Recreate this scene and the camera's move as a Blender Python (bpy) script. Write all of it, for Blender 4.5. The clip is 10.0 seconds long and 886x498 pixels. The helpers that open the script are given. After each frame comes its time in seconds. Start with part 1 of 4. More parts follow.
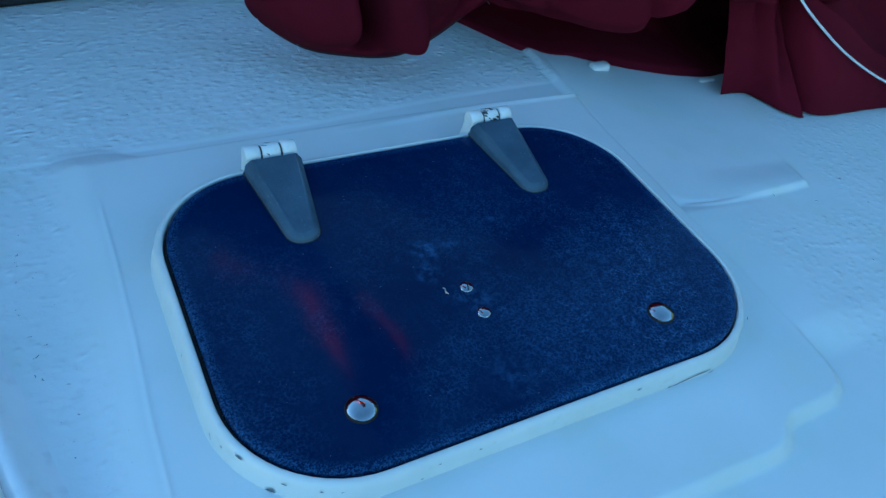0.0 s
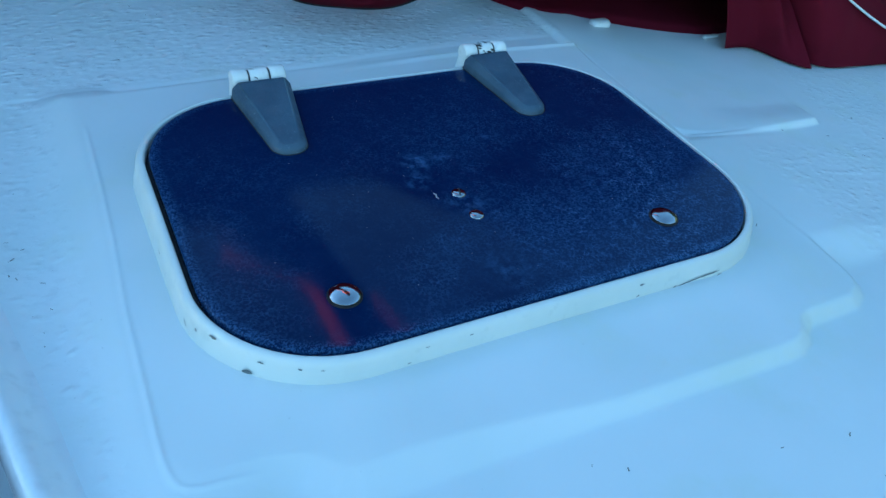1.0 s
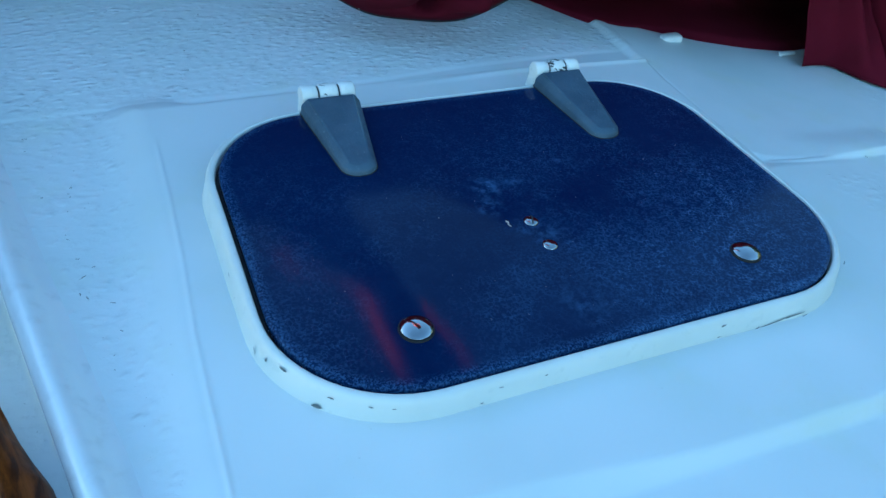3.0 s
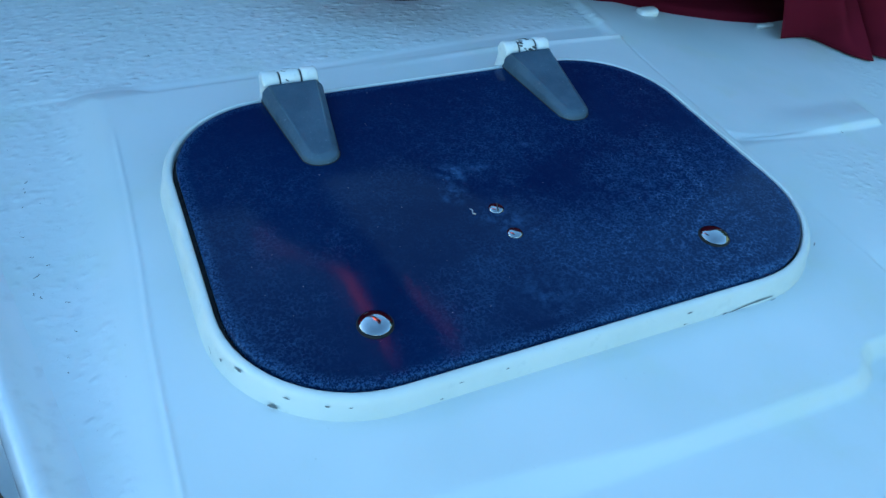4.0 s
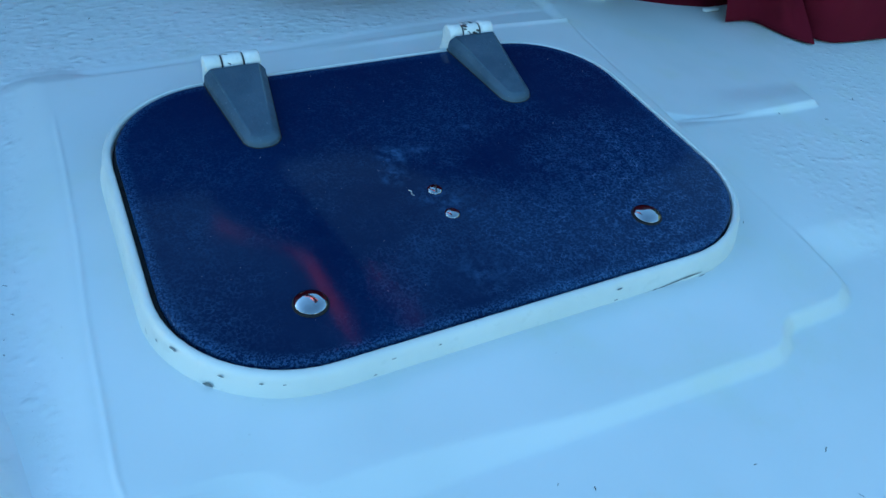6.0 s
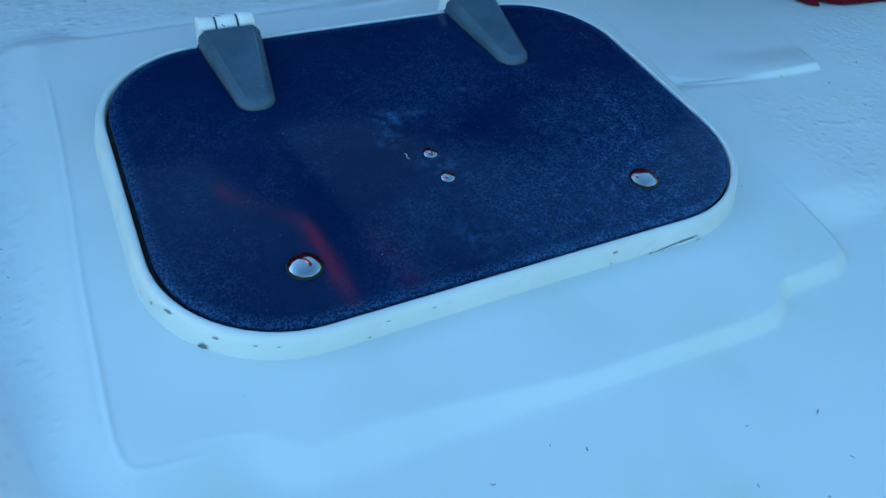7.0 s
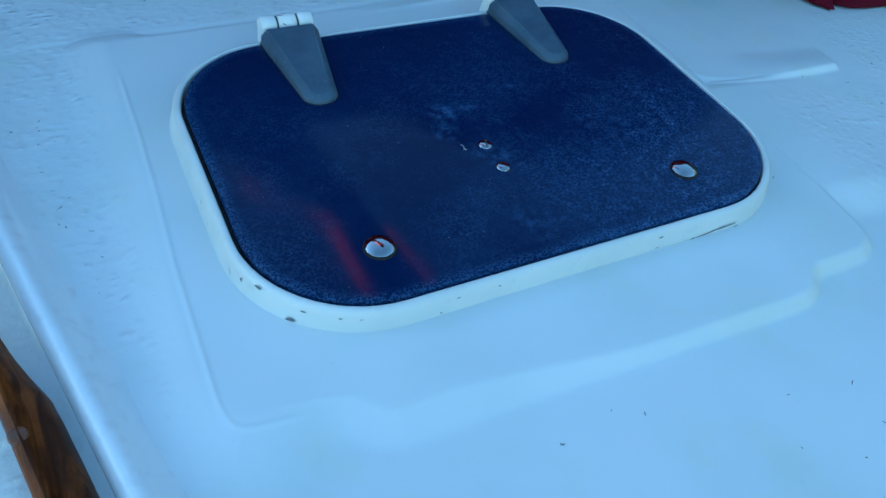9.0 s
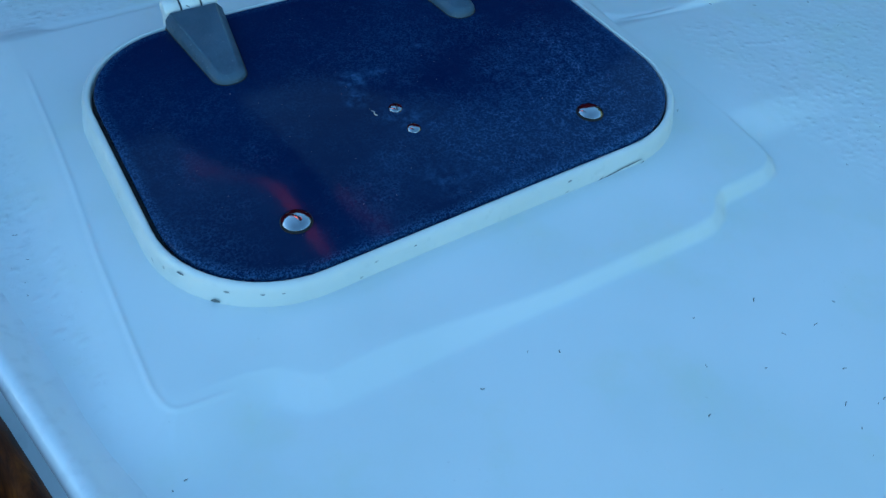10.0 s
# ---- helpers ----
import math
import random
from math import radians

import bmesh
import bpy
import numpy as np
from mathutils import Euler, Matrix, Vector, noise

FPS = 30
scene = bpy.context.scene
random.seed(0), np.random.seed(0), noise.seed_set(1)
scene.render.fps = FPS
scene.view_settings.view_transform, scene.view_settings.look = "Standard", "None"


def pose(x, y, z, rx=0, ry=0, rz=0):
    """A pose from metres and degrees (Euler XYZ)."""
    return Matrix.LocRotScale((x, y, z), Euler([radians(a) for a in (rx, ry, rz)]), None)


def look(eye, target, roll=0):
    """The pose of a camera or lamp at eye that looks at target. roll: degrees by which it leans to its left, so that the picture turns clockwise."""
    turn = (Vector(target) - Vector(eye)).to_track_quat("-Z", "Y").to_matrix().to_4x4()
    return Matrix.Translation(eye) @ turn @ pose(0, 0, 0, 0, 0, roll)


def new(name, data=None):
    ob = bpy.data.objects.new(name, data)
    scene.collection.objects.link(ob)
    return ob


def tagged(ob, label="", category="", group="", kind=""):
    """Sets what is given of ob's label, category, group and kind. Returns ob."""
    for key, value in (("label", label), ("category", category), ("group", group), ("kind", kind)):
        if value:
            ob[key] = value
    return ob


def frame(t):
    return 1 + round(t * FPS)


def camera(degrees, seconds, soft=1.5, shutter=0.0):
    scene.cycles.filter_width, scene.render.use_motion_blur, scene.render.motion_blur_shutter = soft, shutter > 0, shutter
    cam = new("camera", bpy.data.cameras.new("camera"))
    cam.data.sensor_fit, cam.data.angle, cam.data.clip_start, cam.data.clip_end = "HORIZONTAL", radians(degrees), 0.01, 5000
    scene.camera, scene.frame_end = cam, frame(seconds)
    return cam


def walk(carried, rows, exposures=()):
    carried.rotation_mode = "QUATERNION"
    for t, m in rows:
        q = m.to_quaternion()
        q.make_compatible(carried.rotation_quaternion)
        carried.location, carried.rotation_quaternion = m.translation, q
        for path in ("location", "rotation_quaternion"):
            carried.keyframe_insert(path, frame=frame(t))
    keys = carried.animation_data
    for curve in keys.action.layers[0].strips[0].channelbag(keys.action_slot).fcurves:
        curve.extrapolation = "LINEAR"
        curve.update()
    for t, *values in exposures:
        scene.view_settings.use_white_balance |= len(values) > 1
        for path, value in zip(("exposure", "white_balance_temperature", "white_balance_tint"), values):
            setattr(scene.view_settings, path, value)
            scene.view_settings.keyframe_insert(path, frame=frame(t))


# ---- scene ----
cam = camera(60.45, 10.0)
PATH = [
    (0, (-0.3133, -0.3793, 0.5185), (0.3235, 0.5220, -0.4975), 12.06),
    (0.2, (-0.2952, -0.4293, 0.4984), (0.3659, 0.5530, -0.4225), 11.44),
    (0.3, (-0.2985, -0.4520, 0.4673), (0.3937, 0.5286, -0.4323), 11.62),
    (0.5, (-0.2885, -0.4727, 0.4408), (0.4184, 0.4699, -0.4874), 11.42),
    (1, (-0.3049, -0.4532, 0.4129), (0.3145, 0.5267, -0.5390), 8.62),
    (1.5, (-0.3085, -0.4378, 0.4059), (0.2971, 0.5349, -0.5621), 8.39),
    (2, (-0.3133, -0.4181, 0.4150), (0.2647, 0.5600, -0.5644), 8.26),
    (2.2, (-0.3185, -0.4147, 0.4175), (0.2510, 0.5783, -0.5519), 8.20),
    (3.3, (-0.3073, -0.4160, 0.4195), (0.2309, 0.5969, -0.5471), 7.95),
    (3.5, (-0.2960, -0.4131, 0.4323), (0.2354, 0.5653, -0.5729), 8.78),
    (4, (-0.2853, -0.4091, 0.4245), (0.2591, 0.5622, -0.5805), 7.50),
    (4.5, (-0.2667, -0.4225, 0.4274), (0.2841, 0.5246, -0.5971), 9.66),
    (5, (-0.2726, -0.4358, 0.4232), (0.3197, 0.5104, -0.5787), 9.34),
    (6.3, (-0.2585, -0.4298, 0.4341), (0.3217, 0.4963, -0.5933), 8.26),
    (6.5, (-0.2493, -0.4384, 0.4265), (0.3421, 0.4750, -0.6059), 6.60),
    (7, (-0.2607, -0.4348, 0.4302), (0.3051, 0.4548, -0.6367), 9.09),
    (7.5, (-0.3112, -0.4281, 0.4362), (0.2546, 0.4703, -0.6235), 10.50),
    (8, (-0.3347, -0.4328, 0.4385), (0.2140, 0.4886, -0.6104), 8.30),
    (8.5, (-0.3284, -0.4370, 0.4459), (0.2240, 0.4717, -0.6120), 8.47),
    (9, (-0.3274, -0.4468, 0.4456), (0.2490, 0.4390, -0.6189), 9.75),
    (9.5, (-0.3322, -0.4469, 0.4448), (0.2539, 0.4445, -0.6097), 8.98),
    (10, (-0.2941, -0.4750, 0.4743), (0.2963, 0.3178, -0.6540), 6.20),
]
walk(cam, [(t, look(eye, target, roll)) for t, eye, target, roll in PATH], exposures=[(0.0, 2.22, 5000.0, -3.0), (0.3, 2.60, 5350.0, -3.0), (0.5, 2.62, 5350.0, -3.0), (1.0, 2.52, 5350.0, -3.0), (2.0, 2.46, 5280.0, -3.0), (3.5, 2.68, 5450.0, -3.0), (5.0, 2.60, 5450.0, -3.0), (6.5, 2.46, 5300.0, -3.0), (9.5, 2.44, 5280.0, -3.0), (10.0, 2.30, 5200.0, -3.0)])
# white balance and brightness of the clip's camera: bluish, open shade
# (the rows are keyed once, in walk above)

# ---------------------------------------------------------------- light
SUN_FROM = Vector((-0.66, 0.74, 0.12)).normalized()
world = bpy.data.worlds.new("sky")
scene.world = world
world.use_nodes = True
wn = world.node_tree.nodes
wl = world.node_tree.links
sky = wn.new("ShaderNodeTexSky")
sky.sky_type = "NISHITA"
sky.sun_disc = False
sky.sun_elevation = math.asin(SUN_FROM.z)
sky.sun_rotation = math.atan2(SUN_FROM.x, SUN_FROM.y)
sky.air_density = 1.0
sky.dust_density = 0.4
sky.ozone_density = 2.0
wl.new(sky.outputs[0], wn["Background"].inputs[0])
wn["Background"].inputs[1].default_value = 0.13

sun_data = bpy.data.lights.new("sun", "SUN")
sun_data.energy = 5.0
sun_data.angle = radians(0.6)
sun_data.color = (1.0, 0.84, 0.66)
sun = new("sun", sun_data)
sun.matrix_world = look(SUN_FROM * 20, (0, 0, 0))


# ---------------------------------------------------------------- materials
class Nodes:
    """A small wrapper to write node materials in few lines."""

    def __init__(self, name):
        self.m = bpy.data.materials.new(name)
        self.m.use_nodes = True
        self.t = self.m.node_tree
        self.b = self.t.nodes["Principled BSDF"]
        self.co = self.t.nodes.new("ShaderNodeTexCoord").outputs["Object"]

    def put(self, socket, value):
        if hasattr(value, "is_output"):
            self.t.links.new(value, socket)
        elif value is not None:
            socket.default_value = value
        return self

    def node(self, kind, **inputs):
        n = self.t.nodes.new(kind)
        for k, v in inputs.items():
            self.put(n.inputs[k.replace("_", " ")], v)
        return n

    def stretch(self, sx, sy, sz, turn=0.0):
        n = self.node("ShaderNodeMapping", Vector=self.co)
        n.inputs["Scale"].default_value = (sx, sy, sz)
        n.inputs["Rotation"].default_value = (0, 0, turn)
        return n.outputs[0]

    def noise(self, scale, detail=4.0, rough=0.55, co=None, distort=0.0):
        return self.node("ShaderNodeTexNoise", Vector=co or self.co, Scale=scale, Detail=detail, Roughness=rough, Distortion=distort).outputs["Fac"]

    def cells(self, scale, feature="DISTANCE_TO_EDGE", co=None, out="Distance"):
        n = self.t.nodes.new("ShaderNodeTexVoronoi")
        n.feature = feature
        self.put(n.inputs["Vector"], co or self.co)
        n.inputs["Scale"].default_value = scale
        return n.outputs[out]

    def ramp(self, value, lo, hi, a=0.0, b=1.0):
        n = self.node("ShaderNodeMapRange", Value=value)
        n.interpolation_type = "SMOOTHSTEP"
        for i, v in zip((1, 2, 3, 4), (lo, hi, a, b)):
            n.inputs[i].default_value = v
        return n.outputs[0]

    def math(self, op, a, b=None):
        n = self.t.nodes.new("ShaderNodeMath")
        n.operation = op
        self.put(n.inputs[0], a)
        self.put(n.inputs[1], b)
        return n.outputs[0]

    def mix(self, fac, a, b):
        n = self.t.nodes.new("ShaderNodeMix")
        n.data_type = "RGBA"
        self.put(n.inputs["Factor"], fac)
        for i, c in ((6, a), (7, b)):
            self.put(n.inputs[i], c if hasattr(c, "is_output") else (*c, 1.0))
        return n.outputs[2]

    def attr(self, name):
        n = self.t.nodes.new("ShaderNodeAttribute")
        n.attribute_name = name
        return n.outputs["Fac"]

    def spot(self, x, y, z, r):
        """1 at a place of the thing, falling to 0 at r metres."""
        n = self.t.nodes.new("ShaderNodeVectorMath")
        n.operation = "DISTANCE"
        self.put(n.inputs[0], self.co)
        n.inputs[1].default_value = (x, y, z)
        return self.ramp(n.outputs["Value"], 0.0, r, 1.0, 0.0)

    def bump(self, height, strength, distance, below=None):
        n = self.node("ShaderNodeBump", Height=height, Strength=strength, Distance=distance)
        if below is not None:
            self.put(n.inputs["Normal"], below)
        return n.outputs[0]

    def finish(self, colour, rough, metal=0.0, normal=None, ior=1.5, coat=None, sheen=None):
        self.put(self.b.inputs["Base Color"], colour if hasattr(colour, "is_output") else (*colour, 1.0))
        self.put(self.b.inputs["Roughness"], rough)
        self.put(self.b.inputs["Metallic"], metal)
        self.put(self.b.inputs["IOR"], ior)
        if normal is not None:
            self.put(self.b.inputs["Normal"], normal)
        if coat is not None:
            self.b.inputs["Coat Weight"].default_value = coat[0]
            self.b.inputs["Coat Roughness"].default_value = coat[1]
        if sheen is not None:
            self.b.inputs["Sheen Weight"].default_value = sheen
        return self.m


def gelcoat():
    n = Nodes("white gelcoat deck")
    grip = n.attr("nonskid")
    broad = n.noise(5.0, 3.0)
    fine = n.noise(160.0, 3.0)
    blot = n.noise(38.0, 5.0, 0.6)
    c = n.mix(n.ramp(broad, 0.35, 0.7), (0.74, 0.76, 0.75), (0.67, 0.71, 0.69))
    c = n.mix(n.math("MULTIPLY", n.ramp(n.noise(11.0, 5.0, 0.6), 0.5, 0.75), 0.45), c, (0.66, 0.70, 0.58))
    grime = n.math("MULTIPLY", n.ramp(blot, 0.56, 0.74), n.math("MULTIPLY", grip, 0.35))
    c = n.mix(grime, c, (0.40, 0.43, 0.43))
    speck = n.math("MULTIPLY", n.ramp(n.noise(330.0, 1.0), 0.755, 0.79), n.math("MULTIPLY", n.ramp(blot, 0.45, 0.6), n.math("ADD", n.math("MULTIPLY", grip, 0.8), 0.12)))
    c = n.mix(speck, c, (0.10, 0.11, 0.10))
    place = n.stretch(88.0, 125.0, 100.0, 0.3)
    lumps = n.math("MULTIPLY", n.ramp(n.cells(1.0, "SMOOTH_F1", place), 0.0, 0.62, 1.0, 0.0), n.ramp(n.cells(1.0, "F1", place, "Color"), 0.15, 0.7, 0.25, 1.0))
    lumps = n.math("MULTIPLY", lumps, n.ramp(n.noise(60.0, 3.0), 0.35, 0.65, 0.35, 1.0))
    lumps = n.math("ADD", lumps, n.math("MULTIPLY", n.noise(1.0, 3.0, 0.5, n.stretch(130.0, 190.0, 150.0), 0.4), 0.34))
    nb = n.bump(n.math("MULTIPLY", lumps, grip), 0.9, 0.0022)
    nb = n.bump(n.noise(55.0, 3.0), 0.05, 0.002, nb)
    nb = n.bump(fine, 0.05, 0.0006, nb)
    r = n.math("ADD", n.ramp(broad, 0.3, 0.7, 0.30, 0.40), n.math("MULTIPLY", grip, 0.12))
    return n.finish(c, r, 0.0, nb)


def painted_frame():
    n = Nodes("white painted hatch frame")
    c = n.mix(n.ramp(n.noise(14.0), 0.35, 0.7), (0.70, 0.72, 0.69), (0.64, 0.665, 0.63))
    c = n.mix(n.math("MULTIPLY", n.ramp(n.noise(90.0, 4.0), 0.60, 0.72), 0.25), c, (0.50, 0.53, 0.50))
    nb = n.bump(n.noise(70.0), 0.12, 0.001)
    return n.finish(c, n.ramp(n.noise(40.0), 0.3, 0.7, 0.30, 0.5), 0.0, nb)


def acrylic():
    n = Nodes("smoked acrylic lid, crazed")
    edge = n.attr("edge")
    wear = n.math("MULTIPLY", n.ramp(n.noise(9.0, 5.0, 0.65), 0.32, 0.70), n.ramp(n.node("ShaderNodeSeparateXYZ", Vector=n.co).outputs[0], -0.20, 0.22, 0.42, 1.0))
    low = n.ramp(n.node("ShaderNodeSeparateXYZ", Vector=n.co).outputs[1], 0.22, -0.10, 0.25, 1.0)
    wear = n.math("MULTIPLY", wear, low)
    craze = n.math("MULTIPLY", n.ramp(n.cells(230.0), 0.0, 0.10, 1.0, 0.0), n.ramp(n.noise(85.0, 2.0), 0.40, 0.62))
    crackle = n.ramp(n.noise(420.0, 2.0, 0.6), 0.46, 0.62)
    rim = n.math("MULTIPLY", n.ramp(edge, 0.25, 0.85), n.ramp(n.noise(620.0, 2.0, 0.6), 0.44, 0.60))
    spots = n.math("ADD", n.spot(-0.028, 0.054, 0.035, 0.022), n.spot(-0.038, 0.026, 0.035, 0.018))
    spots = n.math("ADD", spots, n.math("MULTIPLY", n.spot(0.000, 0.056, 0.035, 0.016), 0.6))
    spots = n.math("ADD", spots, n.math("MULTIPLY", n.spot(0.061, 0.074, 0.035, 0.016), 0.45))
    spots = n.math("ADD", spots, n.math("MULTIPLY", n.spot(-0.021, -0.101, 0.035, 0.030), 0.55))
    spots = n.math("ADD", spots, n.math("MULTIPLY", n.spot(-0.009, -0.014, 0.035, 0.030), 0.7))
    spots = n.math("MULTIPLY", spots, n.ramp(n.noise(120.0, 5.0, 0.62), 0.40, 0.72))
    web = n.math("MULTIPLY", n.math("ADD", n.math("MULTIPLY", craze, 0.8), n.math("MULTIPLY", crackle, 0.5)), wear)
    haze = n.math("ADD", n.math("MULTIPLY", web, 0.85), n.math("ADD", n.math("MULTIPLY", rim, 0.50), n.math("MULTIPLY", spots, 0.8)))
    # sky reflection put into the colour: paler towards the near edge
    sky_sheen = n.math("MULTIPLY", n.math("MULTIPLY", low, n.ramp(n.noise(14.0, 5.0, 0.65), 0.25, 0.75)), 0.085)
    haze = n.math("MINIMUM", n.math("ADD", haze, sky_sheen), 1.0)
    c = n.mix(n.ramp(n.noise(6.0, 3.0), 0.35, 0.7), (0.0028, 0.0108, 0.050), (0.0045, 0.0148, 0.060))
    c = n.mix(haze, c, (0.056, 0.118, 0.250))
    dust = n.math("MULTIPLY", n.ramp(n.noise(520.0, 1.0), 0.80, 0.83), 0.7)
    c = n.mix(dust, c, (0.5, 0.5, 0.5))
    r = n.math("ADD", n.ramp(n.noise(9.0, 4.0), 0.35, 0.7, 0.055, 0.10), n.math("MULTIPLY", haze, 0.25))
    nb = n.bump(n.math("ADD", craze, crackle), n.math("MULTIPLY", wear, 0.10), 0.0004)
    nb = n.bump(n.noise(4.0, 1.0), 0.04, 0.004, nb)
    return n.finish(c, r, 0.0, nb, 1.18)


def plain(name, a, b, scale, rough, metal=0.0, bumps=0.1, grain=220.0, speck=None, coat=None):
    n = Nodes(name)
    c = n.mix(n.ramp(n.noise(scale), 0.35, 0.7), a, b)
    c = n.mix(n.math("MULTIPLY", n.ramp(n.noise(scale * 7.0), 0.5, 0.75), 0.35), c, tuple(v * 0.7 for v in a))
    if speck:
        c = n.mix(n.ramp(n.noise(grain, 2.0), 0.68, 0.74), c, speck)
    return n.finish(c, n.ramp(n.noise(scale * 3.0), 0.3, 0.7, rough * 0.8, min(1.0, rough * 1.25)), metal, n.bump(n.noise(grain, 3.0), bumps, 0.0008), coat=coat)


def canvas(name, through_share):
    """Burgundy acrylic canvas: woven, with a share of the light passing through the cloth."""
    n = Nodes(name)
    c = n.mix(n.ramp(n.noise(3.0, 4.0), 0.3, 0.7), (0.112, 0.0072, 0.0175), (0.066, 0.0048, 0.0112))
    c = n.mix(n.math("MULTIPLY", n.ramp(n.noise(25.0, 4.0), 0.5, 0.75), 0.3), c, (0.060, 0.006, 0.010))
    weave = n.math("ADD", n.noise(1.0, 1.0, 0.5, n.stretch(900.0, 120.0, 900.0)), n.noise(1.0, 1.0, 0.5, n.stretch(120.0, 900.0, 120.0)))
    nb = n.bump(weave, 0.25, 0.0006)
    nb = n.bump(n.noise(18.0, 3.0), 0.3, 0.006, nb)
    n.finish(c, 0.9, 0.0, nb, 1.12)
    tl = n.node("ShaderNodeBsdfTranslucent", Color=(0.85, 0.10, 0.035, 1.0))
    mixer = n.node("ShaderNodeMixShader", Fac=n.math("MULTIPLY", n.attr("thin"), through_share) if through_share > 0.1 else through_share)
    n.t.links.new(n.b.outputs[0], mixer.inputs[1])
    n.t.links.new(tl.outputs[0], mixer.inputs[2])
    n.t.links.new(mixer.outputs[0], n.t.nodes["Material Output"].inputs["Surface"])
    return n.m


def teak():
    n = Nodes("varnished teak")
    along = n.stretch(60.0, 5.0, 60.0, 0.195)
    g = n.noise(1.0, 6.0, 0.65, along, 1.5)
    c = n.mix(n.ramp(g, 0.35, 0.65), (0.045, 0.011, 0.003), (0.22, 0.060, 0.010))
    c = n.mix(n.math("MULTIPLY", n.ramp(n.noise(16.0, 4.0), 0.5, 0.72), 0.75), c, (0.030, 0.009, 0.004))
    c = n.mix(n.math("MULTIPLY", n.ramp(n.noise(28.0, 3.0), 0.62, 0.75), 0.4), c, (0.30, 0.10, 0.02))
    nb = n.bump(n.noise(1.0, 4.0, 0.6, n.stretch(260.0, 18.0, 260.0, 0.195)), 0.25, 0.0008)
    return n.finish(c, n.ramp(n.noise(30.0), 0.35, 0.7, 0.28, 0.48), 0.0, nb, 1.16)


GELCOAT = gelcoat()
# paler than the deck's gelcoat: the lip's lit crest put into its colour
LIP = plain("polished white gelcoat, lit tone", (0.82, 0.83, 0.83), (0.76, 0.78, 0.79), 9.0, 0.16, 0.0, 0.03, 120.0)
FRAME = painted_frame()
LID = acrylic()
RUBBER = plain("black rubber seal", (0.012, 0.012, 0.013), (0.02, 0.02, 0.02), 60.0, 0.6)
ALLOY = plain("weathered grey alloy", (0.074, 0.115, 0.162), (0.052, 0.086, 0.126), 24.0, 0.50, 0.0, 0.6, 420.0, (0.17, 0.22, 0.27))
for dull in (RUBBER, ALLOY):
    dull.node_tree.nodes["Principled BSDF"].inputs["Specular IOR Level"].default_value = 0.35
WORN = plain("bare worn metal", (0.06, 0.065, 0.07), (0.03, 0.03, 0.035), 120.0, 0.5, 0.2)
WHITE = plain("white enamel", (0.82, 0.82, 0.79), (0.74, 0.75, 0.72), 40.0, 0.35, 0.0, 0.12, 160.0)
STEEL = plain("polished stainless steel", (0.42, 0.44, 0.46), (0.35, 0.37, 0.39), 50.0, 0.10, 1.0, 0.02)
CANVAS = canvas("burgundy canvas", 0.02)
CANVAS_LINED = canvas("burgundy canvas, doubled", 0.001)
CANVAS_THIN = canvas("burgundy canvas, one layer", 0.75)
PIPING = plain("black webbing", (0.006, 0.006, 0.008), (0.012, 0.011, 0.014), 60.0, 0.8, 0.0, 0.4, 500.0)
CORD = plain("white braided cord", (0.80, 0.80, 0.80), (0.68, 0.68, 0.69), 90.0, 0.7, 0.0, 0.6, 700.0)
TEAK = teak()
PLUG = plain("teak plug", (0.150, 0.050, 0.016), (0.115, 0.036, 0.012), 60.0, 0.3, 0.0, 0.2, 300.0)
DIRT = plain("dark dry debris", (0.09, 0.09, 0.08), (0.18, 0.18, 0.15), 200.0, 0.9)
SCUFF = plain("dull bare patch", (0.16, 0.18, 0.18), (0.10, 0.11, 0.12), 200.0, 0.7)
HULL = plain("dark brown varnished hull", (0.020, 0.006, 0.003), (0.010, 0.004, 0.0025), 4.0, 0.75)
SEA = Nodes("harbour water")
SEA = SEA.finish((0.012, 0.028, 0.035), 0.08, 0.0, SEA.bump(SEA.noise(1.6, 4.0), 0.5, 0.12), 1.33)
SKY_SCREEN = plain("dark sky screen", (0.030, 0.045, 0.022), (0.050, 0.066, 0.030), 0.3, 0.9, 0.0, 1.0, 2.0)
GALV = plain("galvanised rail", (0.50, 0.52, 0.53), (0.40, 0.42, 0.43), 20.0, 0.45, 0.5)


# ---------------------------------------------------------------- mesh helpers
def mesh_ob(name, bm, material, smooth=True):
    bmesh.ops.recalc_face_normals(bm, faces=bm.faces)
    me = bpy.data.meshes.new(name)
    bm.to_mesh(me)
    bm.free()
    me.materials.append(material)
    if smooth:
        me.polygons.foreach_set("use_smooth", [True] * len(me.polygons))
    return new(name, me)


def part(name, bm, material, parent, label="", smooth=True):
    ob = mesh_ob(name, bm, material, smooth)
    ob.parent = parent
    return tagged(ob, label)


def thing(name, label, category, group="", kind=""):
    return tagged(new(name), label, category, group, kind)


def loft(bm, loops, closed=True, cap_start=False, cap_end=False):
    """Faces between loops of points that have equal counts."""
    rows = [[bm.verts.new(p) for p in loop] for loop in loops]
    n = len(rows[0])
    for a, b in zip(rows, rows[1:]):
        for i in range(n if closed else n - 1):
            j = (i + 1) % n
            bm.faces.new((a[i], a[j], b[j], b[i]))
    if cap_start:
        bm.faces.new(rows[0])
    if cap_end:
        bm.faces.new(rows[-1])
    return rows


